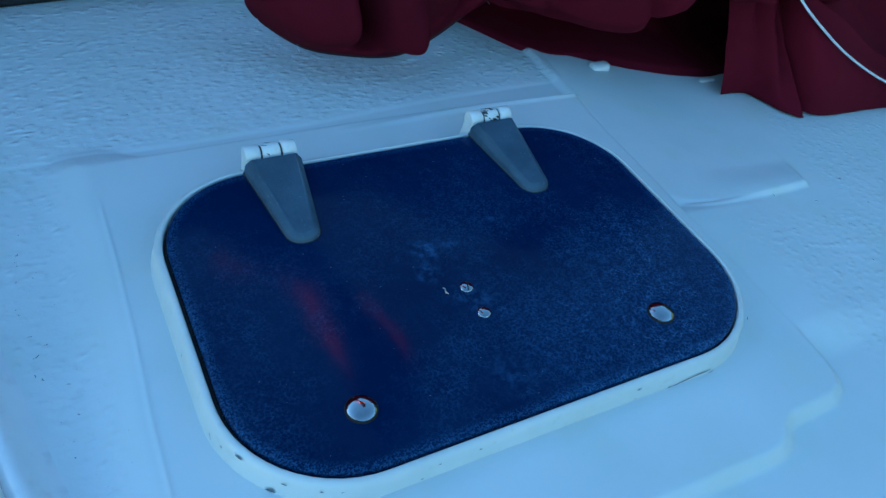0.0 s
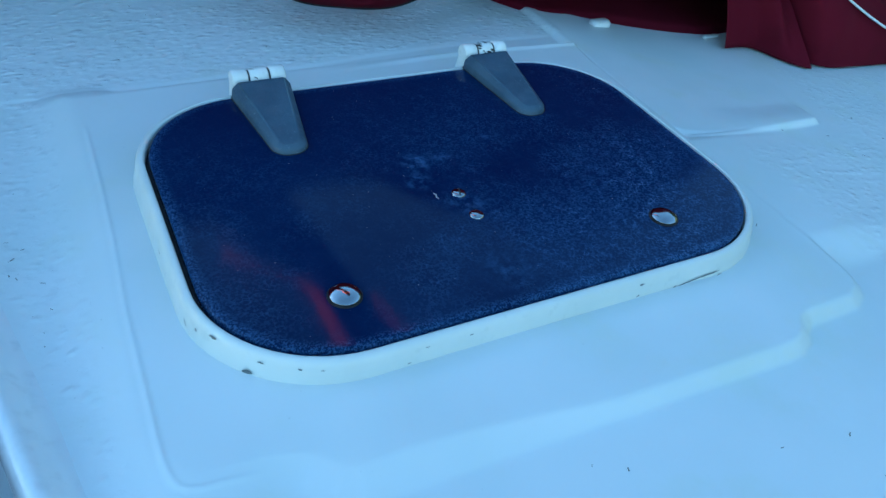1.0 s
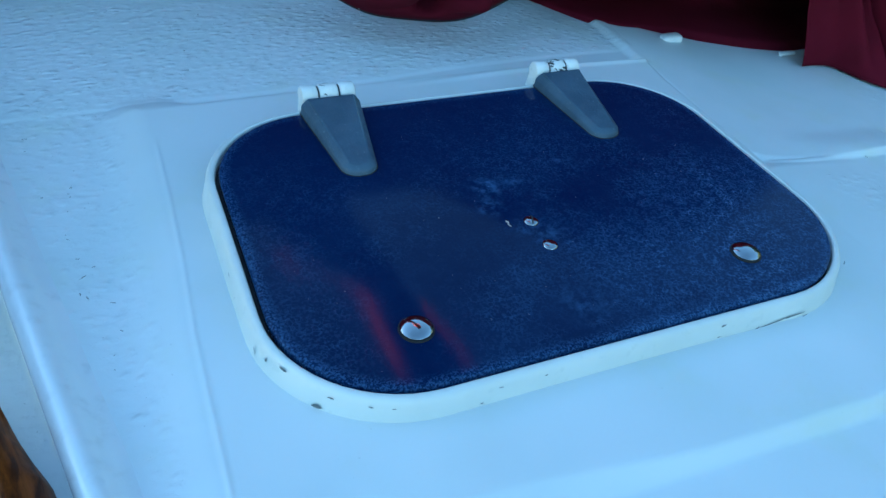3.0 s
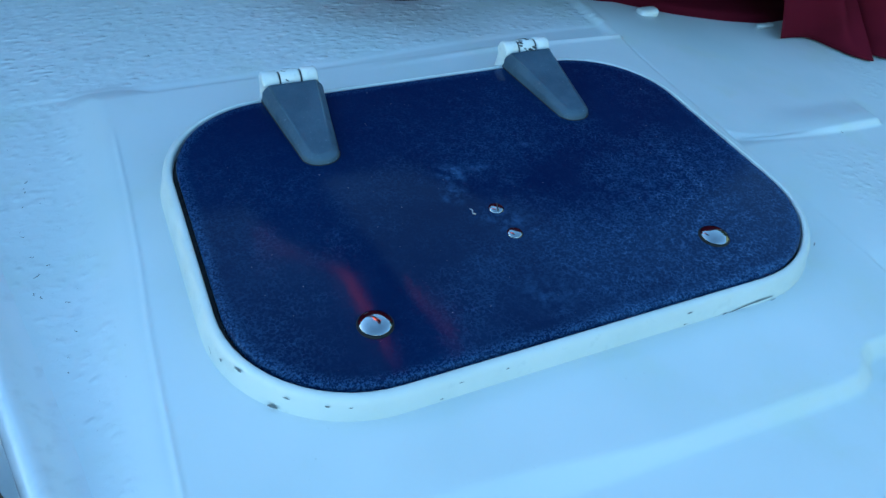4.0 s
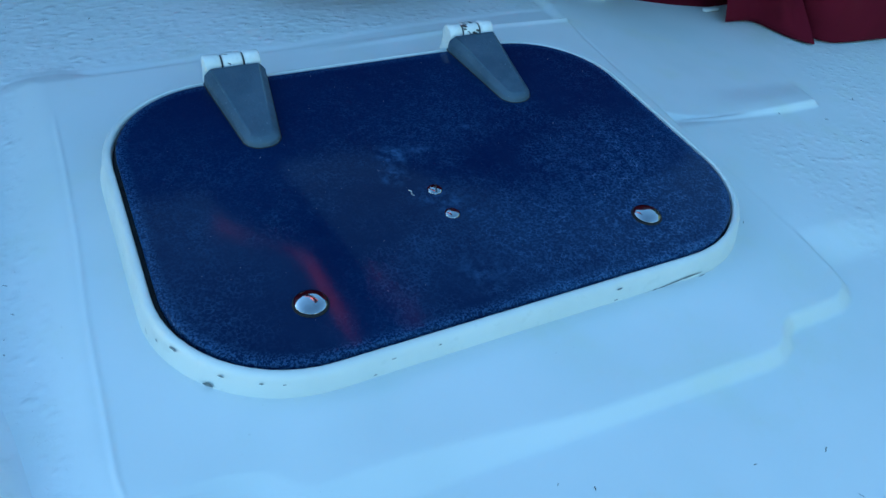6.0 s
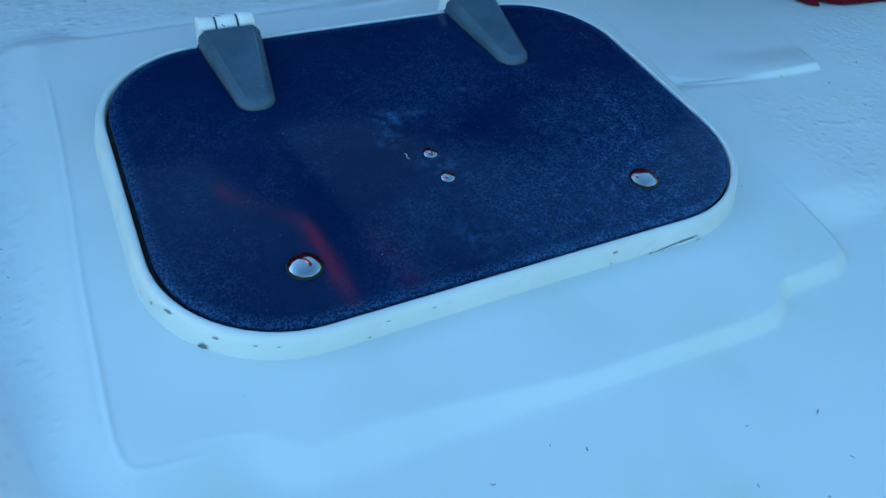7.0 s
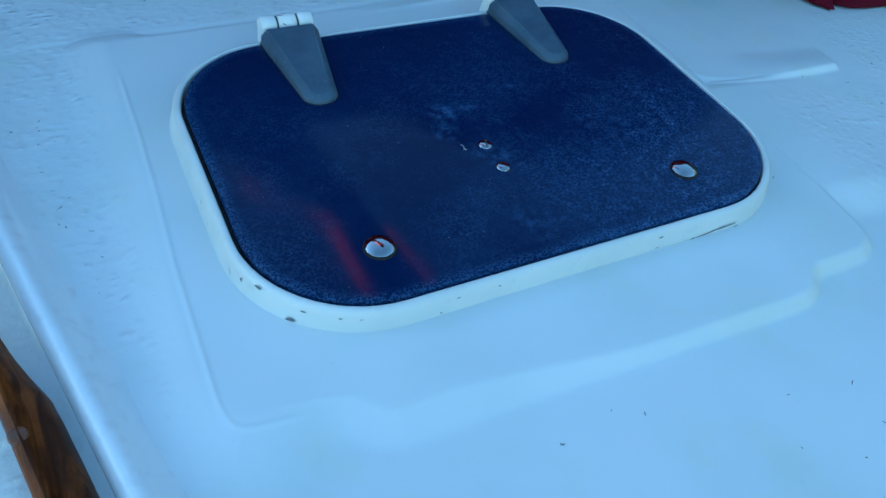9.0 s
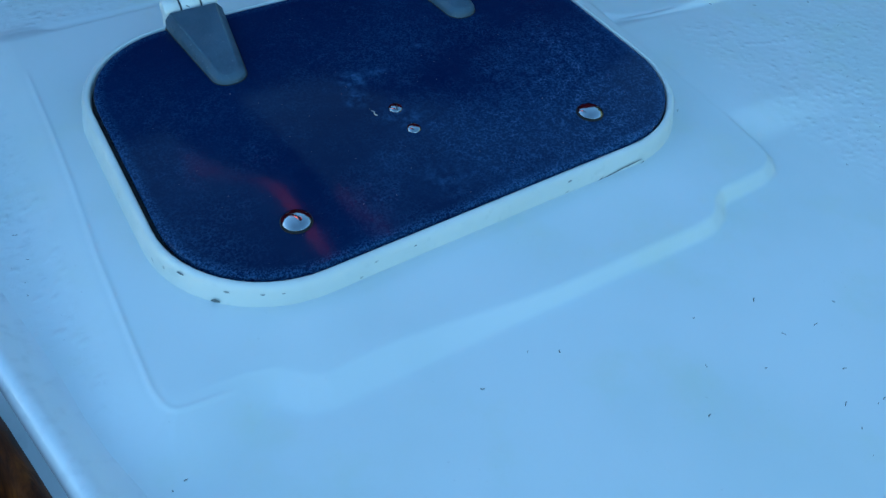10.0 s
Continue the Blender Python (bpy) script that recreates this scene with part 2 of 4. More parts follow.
def rrect(x0, x1, y0, y1, r, z, steps=14, vary=(0, 0, 0, 0)):
    """A rounded rectangle in the plane z, counter-clockwise."""
    out = []
    for x, y, sx, sy, a0, more in ((x1, y1, -1, -1, 0, vary[0]), (x0, y1, 1, -1, 90, vary[1]), (x0, y0, 1, 1, 180, vary[2]), (x1, y0, -1, 1, 270, vary[3])):
        q = r + more
        for k in range(steps + 1):
            a = radians(a0 + 90 * k / steps)
            out.append((x + sx * q + q * math.cos(a), y + sy * q + q * math.sin(a), z))
    return out


def tube(bm, points, radius, sides=10):
    """A round bar along points."""
    pts = [Vector(p) for p in points]
    loops = []
    side = Vector((0.13, 0.29, 0.95))
    for i, p in enumerate(pts):
        d = (pts[min(i + 1, len(pts) - 1)] - pts[max(i - 1, 0)]).normalized()
        u = d.cross(side).normalized()
        v = u.cross(d)
        loops.append([p + radius * (math.cos(a) * u + math.sin(a) * v) for a in (2 * math.pi * k / sides for k in range(sides))])
    loft(bm, loops, True, True, True)


def spline(points, n):
    """n + 1 points on a smooth curve through the given ones."""
    p = [Vector(q) for q in points]
    p = [2 * p[0] - p[1]] + p + [2 * p[-1] - p[-2]]
    out = []
    for k in range(n + 1):
        s = min(k / n * (len(p) - 3), len(p) - 3 - 1e-6)
        i = int(s)
        f = s - i
        a, b, c, d = p[i:i + 4]
        out.append(0.5 * (2 * b + (c - a) * f + (2 * a - 5 * b + 4 * c - d) * f * f + (3 * b - a - 3 * c + d) * f ** 3))
    return out


def disc_dome(bm, x, y, z, profile, sides=28):
    """A turned shape: profile is (radius, height) from the outside in."""
    loops = [[(x + r * math.cos(a), y + r * math.sin(a), z + h) for a in (2 * math.pi * k / sides for k in range(sides))] for r, h in profile]
    loft(bm, loops, True, True, True)


# ---------------------------------------------------------------- the deck
def deck_base(x, y):
    """Cambered cabin top."""
    return 0.005 - 0.085 * x * x / (1 + 0.35 * x * x) - 0.022 * y


def smooth01(t):
    t = np.clip(t, 0, 1)
    return t * t * (3 - 2 * t)


def ramp01(t):
    """A straight slope with small rounded ends."""
    t = np.clip(t, 0, 1)
    return 0.8 * np.clip(1.12 * t - 0.06, 0, 1) + 0.2 * smooth01(t)


def inside_distance(px, py, poly):
    """Distance to a polygon's outline, positive inside."""
    d = np.full(px.shape, 1e9)
    inside = np.zeros(px.shape, bool)
    for (ax, ay), (bx, by) in zip(poly, poly[1:] + poly[:1]):
        ex, ey = bx - ax, by - ay
        t = np.clip(((px - ax) * ex + (py - ay) * ey) / (ex * ex + ey * ey), 0, 1)
        d = np.minimum(d, np.hypot(px - ax - t * ex, py - ay - t * ey))
        cross = ((ay > py) != (by > py)) & (px < (bx - ax) * (py - ay) / (by - ay + 1e-12) + ax)
        inside ^= cross
    return np.where(inside, d, -d)


PLINTH = [(-0.294, 0.302), (-0.295, 0.14), (-0.297, 0.06), (-0.3015, -0.03), (-0.3030, -0.165), (-0.3005, -0.181), (-0.2955, -0.191), (-0.288, -0.1975), (-0.276, -0.2005), (-0.238, -0.2025), (-0.222, -0.207), (-0.207, -0.224), (-0.190, -0.2305),
          (-0.060, -0.2335), (0.150, -0.2395), (0.170, -0.2375), (0.184, -0.231), (0.193, -0.221), (0.205, -0.2160), (0.233, -0.2155), (0.264, -0.2135), (0.280, -0.2065), (0.289, -0.196), (0.2935, -0.180), (0.2975, -0.150), (0.307, 0.00), (0.3175, 0.19), (0.322, 0.25), (0.331, 0.304)]
SIDE_PLINTH = [(0.305, 0.078), (0.322, 0.064), (0.345, 0.056), (0.375, 0.0525), (0.540, 0.0600), (0.572, 0.17), (0.612, 0.30), (0.66, 0.56), (0.335, 0.56), (0.325, 0.30)]
GRIP_BACK = [(-1.6, 0.385), (-0.355, 0.334), (-0.19, 0.322), (-0.03, 0.319), (0.08, 0.329), (0.25, 0.342), (0.338, 0.347), (0.346, 0.41), (0.40, 1.9), (-1.6, 1.9)]
GRIP_RIGHT = [(0.345, 0.036), (0.55, 0.036), (0.625, 0.28), (0.69, 0.56), (0.69, 2.0), (3.0, 2.0), (3.0, -1.5), (0.42, -1.5), (0.335, -0.25)]


def lip_x(y):
    """The line of the raised lip along the cabin top's side."""
    return -0.3895 - 0.198 * y


def build_deck():
    def axis(lo, a, b, hi, step):
        fine = list(np.arange(a, b + step / 2, step))
        left, right = [], []
        s, p = step, a
        while p > lo:
            s *= 1.25
            p -= s
            left.append(max(p, lo))
        s, p = step, b
        while p < hi:
            s *= 1.25
            p += s
            right.append(min(p, hi))
        return np.array(left[::-1] + fine + right)

    xs = axis(-2.3, -0.46, 0.72, 1.31, 0.0024)
    xs = np.unique(np.concatenate([xs[(xs < -0.3005) | (xs > -0.2795)], np.arange(-0.3000, -0.2796, 0.0008)]))
    ys = axis(-2.2, -0.42, 0.66, 3.2, 0.0024)
    ys = np.unique(np.concatenate([ys[(ys < -0.2045) | (ys > -0.1795)], np.arange(-0.2040, -0.1796, 0.0008)]))
    X, Y = np.meshgrid(xs, ys)
    Z = 0.005 - 0.085 * X * X / (1 + 0.35 * X * X) - 0.022 * Y
    d1 = inside_distance(X, Y, PLINTH)
    d2 = inside_distance(X, Y, SIDE_PLINTH)
    d3 = inside_distance(X, Y, GRIP_BACK)
    d4 = inside_distance(X, Y, GRIP_RIGHT)
    fade = smooth01((Y + 0.178) / 0.05) * smooth01((X - 0.25) / 0.03) * smooth01((0.49 - X) / 0.17) * smooth01((0.070 - Y) / 0.03)
    side = smooth01((-0.22 - X) / 0.06)
    width = 0.0120 + 0.0420 * side + 0.016 * smooth01((0.02 - X) / 0.18) * smooth01((-0.14 - Y) / 0.05)
    slope = (d1 + 0.0065 + 0.0385 * side) / width
    low_corner = 1 - 0.35 * np.exp(-((X + 0.21) ** 2 + (Y + 0.212) ** 2) / 0.035 ** 2)
    share = np.maximum(ramp01(slope) * (1 - side) + smooth01(slope) * side, 0.97 * fade) * low_corner
    # the plinth's top is flat across, so that it stands higher at its sides
    camber = 0.085 * X * X / (1 + 0.35 * X * X)
    rise1 = share * (0.0088 + camber * (0.75 - 0.65 * smooth01((X - 0.10) / 0.18)))
    rise2 = 0.0062 * smooth01((d2 + 0.006) / 0.012) * (1 - 0.97 * smooth01((X - 0.35) / 0.13) * smooth01((Y - 0.065) / 0.05))
    Z += np.maximum(rise1, rise2)
    Z += 0.0009 * np.exp(-((d1 - 0.0105) / 0.0022) ** 2) * smooth01((-0.235 - X) / 0.03) * smooth01((0.25 - Y) / 0.05)
    # rounded bead behind the hatch
    bead = np.exp(-((Y - (0.2870 + 0.036 * np.clip(X, -0.1, 0.4))) / 0.0042) ** 2) * smooth01((X + 0.05) / 0.2) * smooth01((0.337 - X) / 0.012)
    Z += 0.0025 * bead
    bead2 = np.exp(-((Y - 0.0500 - 0.055 * np.clip(X - 0.36, 0, 1) - 0.0170 * np.exp(-np.clip(X - 0.314, 0, 1) / 0.02)) / 0.0034) ** 2) * smooth01((X - 0.306) / 0.03) * smooth01((0.545 - X) / 0.012)
    Z += 0.0030 * bead2
    Z += 0.0012 * smooth01((d3 + 0.002) / 0.005)
    # lower strip outside the lip
    Z -= 0.004 * smooth01((lip_x(Y) - 0.007 - X) / 0.005)
    # the deck sweeps up to the lip
    off = X - lip_x(Y)
    Z += 0.0062 * np.exp(-np.clip(off - 0.016, 0, 1) / 0.020) * smooth01((off - 0.002) / 0.012)
    # gentle unfairness of the moulding
    Z += 0.0006 * np.sin(9 * X + 3 * Y) * np.sin(7 * Y - 2 * X)
    left = smooth01((off - 0.014) / 0.024) * smooth01((-0.305 - X) / 0.020) * 0.62
    outer = smooth01((-0.013 - off) / 0.004) * 0.9
    grip = np.maximum.reduce([smooth01(d3 / 0.014), 0.62 * smooth01(d4 / 0.05), np.clip(left, 0, 1), outer])
    ny, nx = X.shape
    verts = np.stack([X, Y, Z], -1).reshape(-1, 3)
    i = np.arange(ny * nx).reshape(ny, nx)
    faces = np.stack([i[:-1, :-1], i[:-1, 1:], i[1:, 1:], i[1:, :-1]], -1).reshape(-1, 4)
    me = bpy.data.meshes.new("deck")
    me.from_pydata(verts.tolist(), [], faces.tolist())
    me.attributes.new("nonskid", "FLOAT", "POINT").data.foreach_set("value", grip.reshape(-1).astype(np.float32))
    me.materials.append(GELCOAT)
    me.polygons.foreach_set("use_smooth", [True] * len(me.polygons))
    return tagged(new("deck", me), "white gelcoat cabin top with moulded plinth and nonskid panels", "deck", kind="structure")


build_deck()


def build_lip():
    """Half-round lip with a steep outer side and a hollow inner flank."""
    section = [(-0.0112, -0.020), (-0.0112, 0.004), (-0.0106, 0.0100), (-0.0090, 0.0145), (-0.0062, 0.0176), (-0.0028, 0.0190), (0.0008, 0.0187), (0.0045, 0.0170), (0.0085, 0.0140),
               (0.0125, 0.0104), (0.0165, 0.0074), (0.0205, 0.0050), (0.0250, 0.0024), (0.0300, -0.0010), (0.0340, -0.0040)]
    section = [tuple(p) for p in spline([(o, 1.22 * h if h > 0 else h, 0) for o, h in section], 48)]
    bm = bmesh.new()
    loops = []
    for k in range(121):
        y = -1.5 + 3.6 * k / 120
        loops.append([(lip_x(y) + o, y + 0.198 * o, deck_base(lip_x(y) + o, y) + h) for o, h, w in section])
    loft(bm, loops, False)
    return tagged(mesh_ob("trim", bm, LIP), "rounded white gelcoat lip along the cabin top", "trim", kind="structure")


build_lip()

# ---------------------------------------------------------------- the hatch
X0, X1, Y0, Y1, RAD, TOP = -0.2485, 0.2557, -0.1405, 0.2088, 0.0966, 0.035
CORNERS = (0.0, 0.0, 0.001, 0.007)
hatch = thing("deck_hatch", "closed deck hatch with smoked acrylic lid in white frame", "hatch")


def ring(off, z):
    """The frame's inner edge, grown by off."""
    return rrect(X0 - off, X1 + off, Y0 - off, Y1 + off, RAD + off, z, vary=CORNERS)


def lid_ring(off, z):
    """The lid's outline: it sits a little to one side in its frame."""
    return rrect(X0 + 0.0034 - off, X1 - 0.0018 + off, Y0 + 0.0020 - off, Y1 - 0.0016 + off, RAD - 0.003 + off, z, vary=CORNERS)


bm = bmesh.new()
frame_loops = [ring(o, z) for o, z in ((0.0128, 0.004), (0.0118, 0.0120), (0.0106, 0.0145), (0.0098, 0.0185), (0.0088, 0.0240), (0.0078, 0.0290), (0.0066, 0.0320), (0.0054, 0.0335), (0.0040, 0.0343), (0.0022, 0.0346), (0.0008, 0.0342), (0.0002, 0.0325), (0.0, 0.029), (0.0, 0.018))]
loft(bm, frame_loops)
frame_ob = part("frame", bm, FRAME, hatch, "white painted alloy frame, chipped at its edges")
bm = bmesh.new()
loft(bm, [ring(0.0006, 0.024), ring(-0.0006, 0.0275), ring(-0.0042, 0.0268), ring(-0.009, 0.022)])
part("seal", bm, RUBBER, hatch, "black rubber seal")


def build_lid():
    bm = bmesh.new()
    prof = [(-0.001, 0.024), (0.0, 0.026), (0.0, 0.0325), (-0.0006, 0.0340), (-0.0018, 0.0348), (-0.0035, TOP), (-0.007, TOP), (-0.011, TOP), (-0.016, TOP), (-0.03, TOP), (-0.050, TOP), (-0.070, TOP)]
    layer = bm.verts.layers.float.new("edge")
    rows = loft(bm, [lid_ring(o, z) for o, z in prof], True, True, True)
    for row, (o, z) in zip(rows, prof):
        for v in row:
            v[layer] = max(0.0, 1 + o / 0.016)
    return part("lid", bm, LID, hatch, "dark navy smoked acrylic lid with crazed surface", smooth=False)


lid = build_lid()
for p in lid.data.polygons:
    p.use_smooth = abs(p.normal.z) < 0.999

CAP = 0.89
DOME = [(0.0150, 0.0), (0.0150, 0.0010), (0.0140, 0.0016), (0.0134, 0.0018), (0.0130, 0.0024), (0.0118, 0.0040), (0.0098, 0.0056), (0.0070, 0.0068), (0.0036, 0.0075), (0.0008, 0.0076)]
for x, y in ((-0.150, -0.088), (0.1455, -0.089)):
    bm = bmesh.new()
    disc_dome(bm, 0, 0, 0, [(0.0130, 0.0), (0.0130, 0.0006), (0.0124, 0.0011), (0.0110, 0.0012)])
    seat = part("washer", bm, RUBBER, lid, "black rubber washer")
    seat.location = (x, y, TOP)
    bm = bmesh.new()
    disc_dome(bm, 0, 0, 0.0011, [(CAP * r, 0.52 * h) for r, h in DOME[3:]])
    cap = part("cap_nut", bm, STEEL, lid, "polished domed steel cap")
    cap.location = (x, y, TOP)
for x, y, slot in ((-0.0122, -0.0012, True), (-0.0117, -0.0332, False)):
    bm = bmesh.new()
    disc_dome(bm, 0, 0, 0, [(0.0064, 0.0), (0.0064, 0.0003), (0.0056, 0.0009), (0.0040, 0.0013), (0.0020, 0.0015), (0.0004, 0.0016)], 20)
    head = part("screw", bm, STEEL, lid, "polished steel screw head")
    head.location = (x, y, TOP)
    if slot:
        bm = bmesh.new()
        bmesh.ops.create_cube(bm, size=1.0, matrix=pose(x + 0.001, y, TOP + 0.0013, 0, 0, 70) @ Matrix.Diagonal((0.0100, 0.0012, 0.0008, 1)))
        part("screw_slot", bm, WORN, lid)


bm = bmesh.new()
tube(bm, [(-0.0336, 0.0045, TOP + 0.0004), (-0.0322, 0.0019, TOP + 0.0008), (-0.0338, -0.0013, TOP + 0.0006), (-0.0318, -0.0035, TOP + 0.0004)], 0.0003, 5)
part("fibre", bm, CORD, lid, "tiny pale fibre stuck on the lid")


def build_hinge(cx, dx, chipped):
    """A tapered grey leaf on the lid with three white barrel knuckles behind it."""
    bm = bmesh.new()
    loops = []
    outline = []
    half_back, half_tip, y_back, y_tip = 0.0268, 0.0140, 0.2090, 0.0985
    for k in range(5):
        outline.append((half_back - 0.0035 + 0.0035 * math.sin(radians(90 - 22.5 * k)), y_back - 0.0035 + 0.0035 * math.cos(radians(90 - 22.5 * k))))
    outline = outline[::-1]
    rt = 0.0125
    for k in range(11):
        a = radians(-4 - 86 * k / 10)
        outline.append((half_tip - rt + rt * math.cos(a), y_tip + rt + rt * math.sin(a)))
    right = outline
    full = right + [(-x, y) for x, y in right[::-1]]

    def level(grow, lift):
        pts = []
        n = len(full)
        for k, (x, y) in enumerate(full):
            (ax, ay), (cx2, cy2) = full[k - 1], full[(k + 1) % n]
            side = Vector((cy2 - ay, ax - cx2)).normalized()
            if side.x * x + side.y * (y - 0.155) < 0:
                side = -side
            f = (y - y_tip) / (y_back - y_tip)
            top = 0.0075 + 0.0085 * max(0.0, f)
            shift = dx * (1 - f)
            pts.append((cx + x + grow * side.x + shift, y + grow * side.y, TOP + lift * top))
        return pts

    loft(bm, [level(0.0028, 0.0), level(0.0027, 0.10), level(0.0020, 0.52), level(0.0014, 0.60), level(-0.0030, 0.94), level(-0.0040, 0.985), level(-0.0052, 1.0)], True, True, True)
    leaf = part("hinge_leaf", bm, ALLOY, hatch, "tapered weathered grey hinge leaf")
    for p in leaf.data.polygons:
        p.use_smooth = len(p.vertices) == 4
    # thin black line round the leaf's foot
    bm = bmesh.new()
    loft(bm, [level(0.0036, 0.01), level(0.0034, 0.05), level(0.0024, 0.06)], True)
    part("foot_line", bm, RUBBER, leaf)
    # barrel
    yc, zc, rad = 0.2190, 0.0470, 0.0098
    spans = ((-0.0265, -0.0110), (-0.0092, 0.0092), (0.0110, 0.0262))
    for i, (a, b) in enumerate(spans):
        bm = bmesh.new()
        loops = []
        for x, shrink in ((a, 0.86), (a + 0.0012, 1.0), (b - 0.0012, 1.0), (b, 0.86)):
            prof = [(yc + rad * shrink * math.cos(t), zc + rad * shrink * math.sin(t)) for t in (radians(-40 + 260 * k / 18) for k in range(19))]
            if i == 1:
                prof += [(yc - 0.012, zc - 0.012), (yc + 0.006, zc - 0.012)]
            else:
                prof += [(yc - 0.010 * shrink, 0.018), (yc + 0.016 * shrink, 0.010)]
            loops.append([(cx + x, y, z) for y, z in prof])
        loft(bm, loops, True, True, True)
        kn = part("knuckle", bm, WHITE, leaf, "white enamelled hinge knuckle")
        for p in kn.data.polygons:
            p.use_smooth = len(p.vertices) == 4
    bm = bmesh.new()
    tube(bm, [(cx - 0.0260, yc, zc), (cx + 0.0257, yc, zc)], 0.0082, 16)
    part("hinge_pin", bm, WORN, leaf, "dark hinge pin")
    if chipped:
        # worn flakes on the middle knuckle
        rnd = random.Random(7)
        for k in range(chipped):
            a0 = radians(rnd.uniform(60, 170))
            x = cx + rnd.uniform(-0.009, 0.009)
            bm = bmesh.new()
            vs = []
            n = 7
            lx, la = rnd.uniform(0.0014, 0.0050), rnd.uniform(0.07, 0.20)
            for j in range(n):
                t = 2 * math.pi * j / n
                w = rnd.uniform(0.6, 1.2)
                a = a0 + la * w * math.sin(t) + 0.1 * math.cos(t)
                vs.append(bm.verts.new((x + lx * w * math.cos(t), yc + (rad + 0.0003) * math.cos(a), zc + (rad + 0.0003) * math.sin(a))))
            bm.faces.new(vs)
            part("paint_chip", bm, WORN, leaf, "bare metal where paint has flaked")
    return leaf


build_hinge(-0.1228, -0.0040, 3)
build_hinge(0.1325, -0.0035, 14)


def side_chip(x, y, length, height, z, turn, material=SCUFF):
    """A small flake on the frame's outer face at the plan place nearest (x, y)."""
    rnd = random.Random(int(1e5 * (x + 2 * y)))
    cx = min(max(x, X0 + RAD), X1 - RAD)
    cy = min(max(y, Y0 + RAD), Y1 - RAD)
    d = Vector((x - cx, y - cy, 0)).normalized()
    if abs(x - cx) < 1e-6:
        base = Vector((x, Y0 if y < 0 else Y1, 0))
    elif abs(y - cy) < 1e-6:
        base = Vector((X0 if x < 0 else X1, y, 0))
    else:
        base = Vector((cx, cy, 0)) + d * RAD
    t = Vector((-d.y, d.x, 0))
    off = float(np.interp(z, (0.0120, 0.0145, 0.0185, 0.0240, 0.0290, 0.0320), (0.0118, 0.0106, 0.0098, 0.0088, 0.0078, 0.0066)))
    bm = bmesh.new()
    vs = []
    for j in range(8):
        a = 2 * math.pi * j / 8
        w = rnd.uniform(0.5, 1.0)
        u, v = length * w * math.cos(a), height * w * math.sin(a)
        u, v = u * math.cos(turn) - v * math.sin(turn), u * math.sin(turn) + v * math.cos(turn)
        vs.append(bm.verts.new(base + d * (off + 0.0005) + t * u + Vector((0, 0, z + v))))
    bm.faces.new(vs)
    part("paint_chip", bm, material, frame_ob, "dark chip in the white paint")


for row in ((-0.2310, -0.1195, 0.0058, 0.0028, 0.018, 0.25), (-0.2413, -0.0903, 0.0058, 0.0018, 0.0310, 0.0), (-0.2498, -0.0754, 0.0016, 0.0022, 0.026, 0.0), (-0.2533, -0.0613, 0.0009, 0.0060, 0.021, 0.1),
            (-0.2203, -0.1213, 0.0035, 0.0011, 0.0290, 0.0), (-0.1982, -0.1341, 0.0022, 0.0008, 0.0290, 0.0), (-0.1851, -0.1406, 0.0016, 0.0006, 0.0288, 0.0), (-0.2114, -0.1297, 0.0080, 0.0005, 0.0135, -0.06),
            (-0.1124, -0.1519, 0.0020, 0.0006, 0.0290, 0.0), (-0.0781, -0.1526, 0.0016, 0.0009, 0.0288, 0.0), (-0.1451, -0.1427, 0.0024, 0.0005, 0.014, 0.2), (-0.1264, -0.1519, 0.0016, 0.0008, 0.020, 0.4),
            (0.0485, -0.1560, 0.0070, 0.0006, 0.016, 0.08), (0.0740, -0.1564, 0.0022, 0.0007, 0.019, 0.3), (0.0763, -0.1559, 0.0030, 0.0011, 0.0288, 0.0), (0.1335, -0.1578, 0.0240, 0.0009, 0.0185, 0.12), (0.1525, -0.1581, 0.0140, 0.0012, 0.0195, 0.05),
            (0.1126, -0.1574, 0.0026, 0.0016, 0.0170, 0.4), (0.1634, -0.1510, 0.0040, 0.0008, 0.0165, 0.2), (0.2218, -0.1097, 0.0035, 0.0018, 0.0285, 0.0), (-0.2506, 0.0167, 0.0012, 0.0030, 0.022, 0.0), (-0.2512, -0.0048, 0.0009, 0.0014, 0.018, 0.0)):
    side_chip(*row)


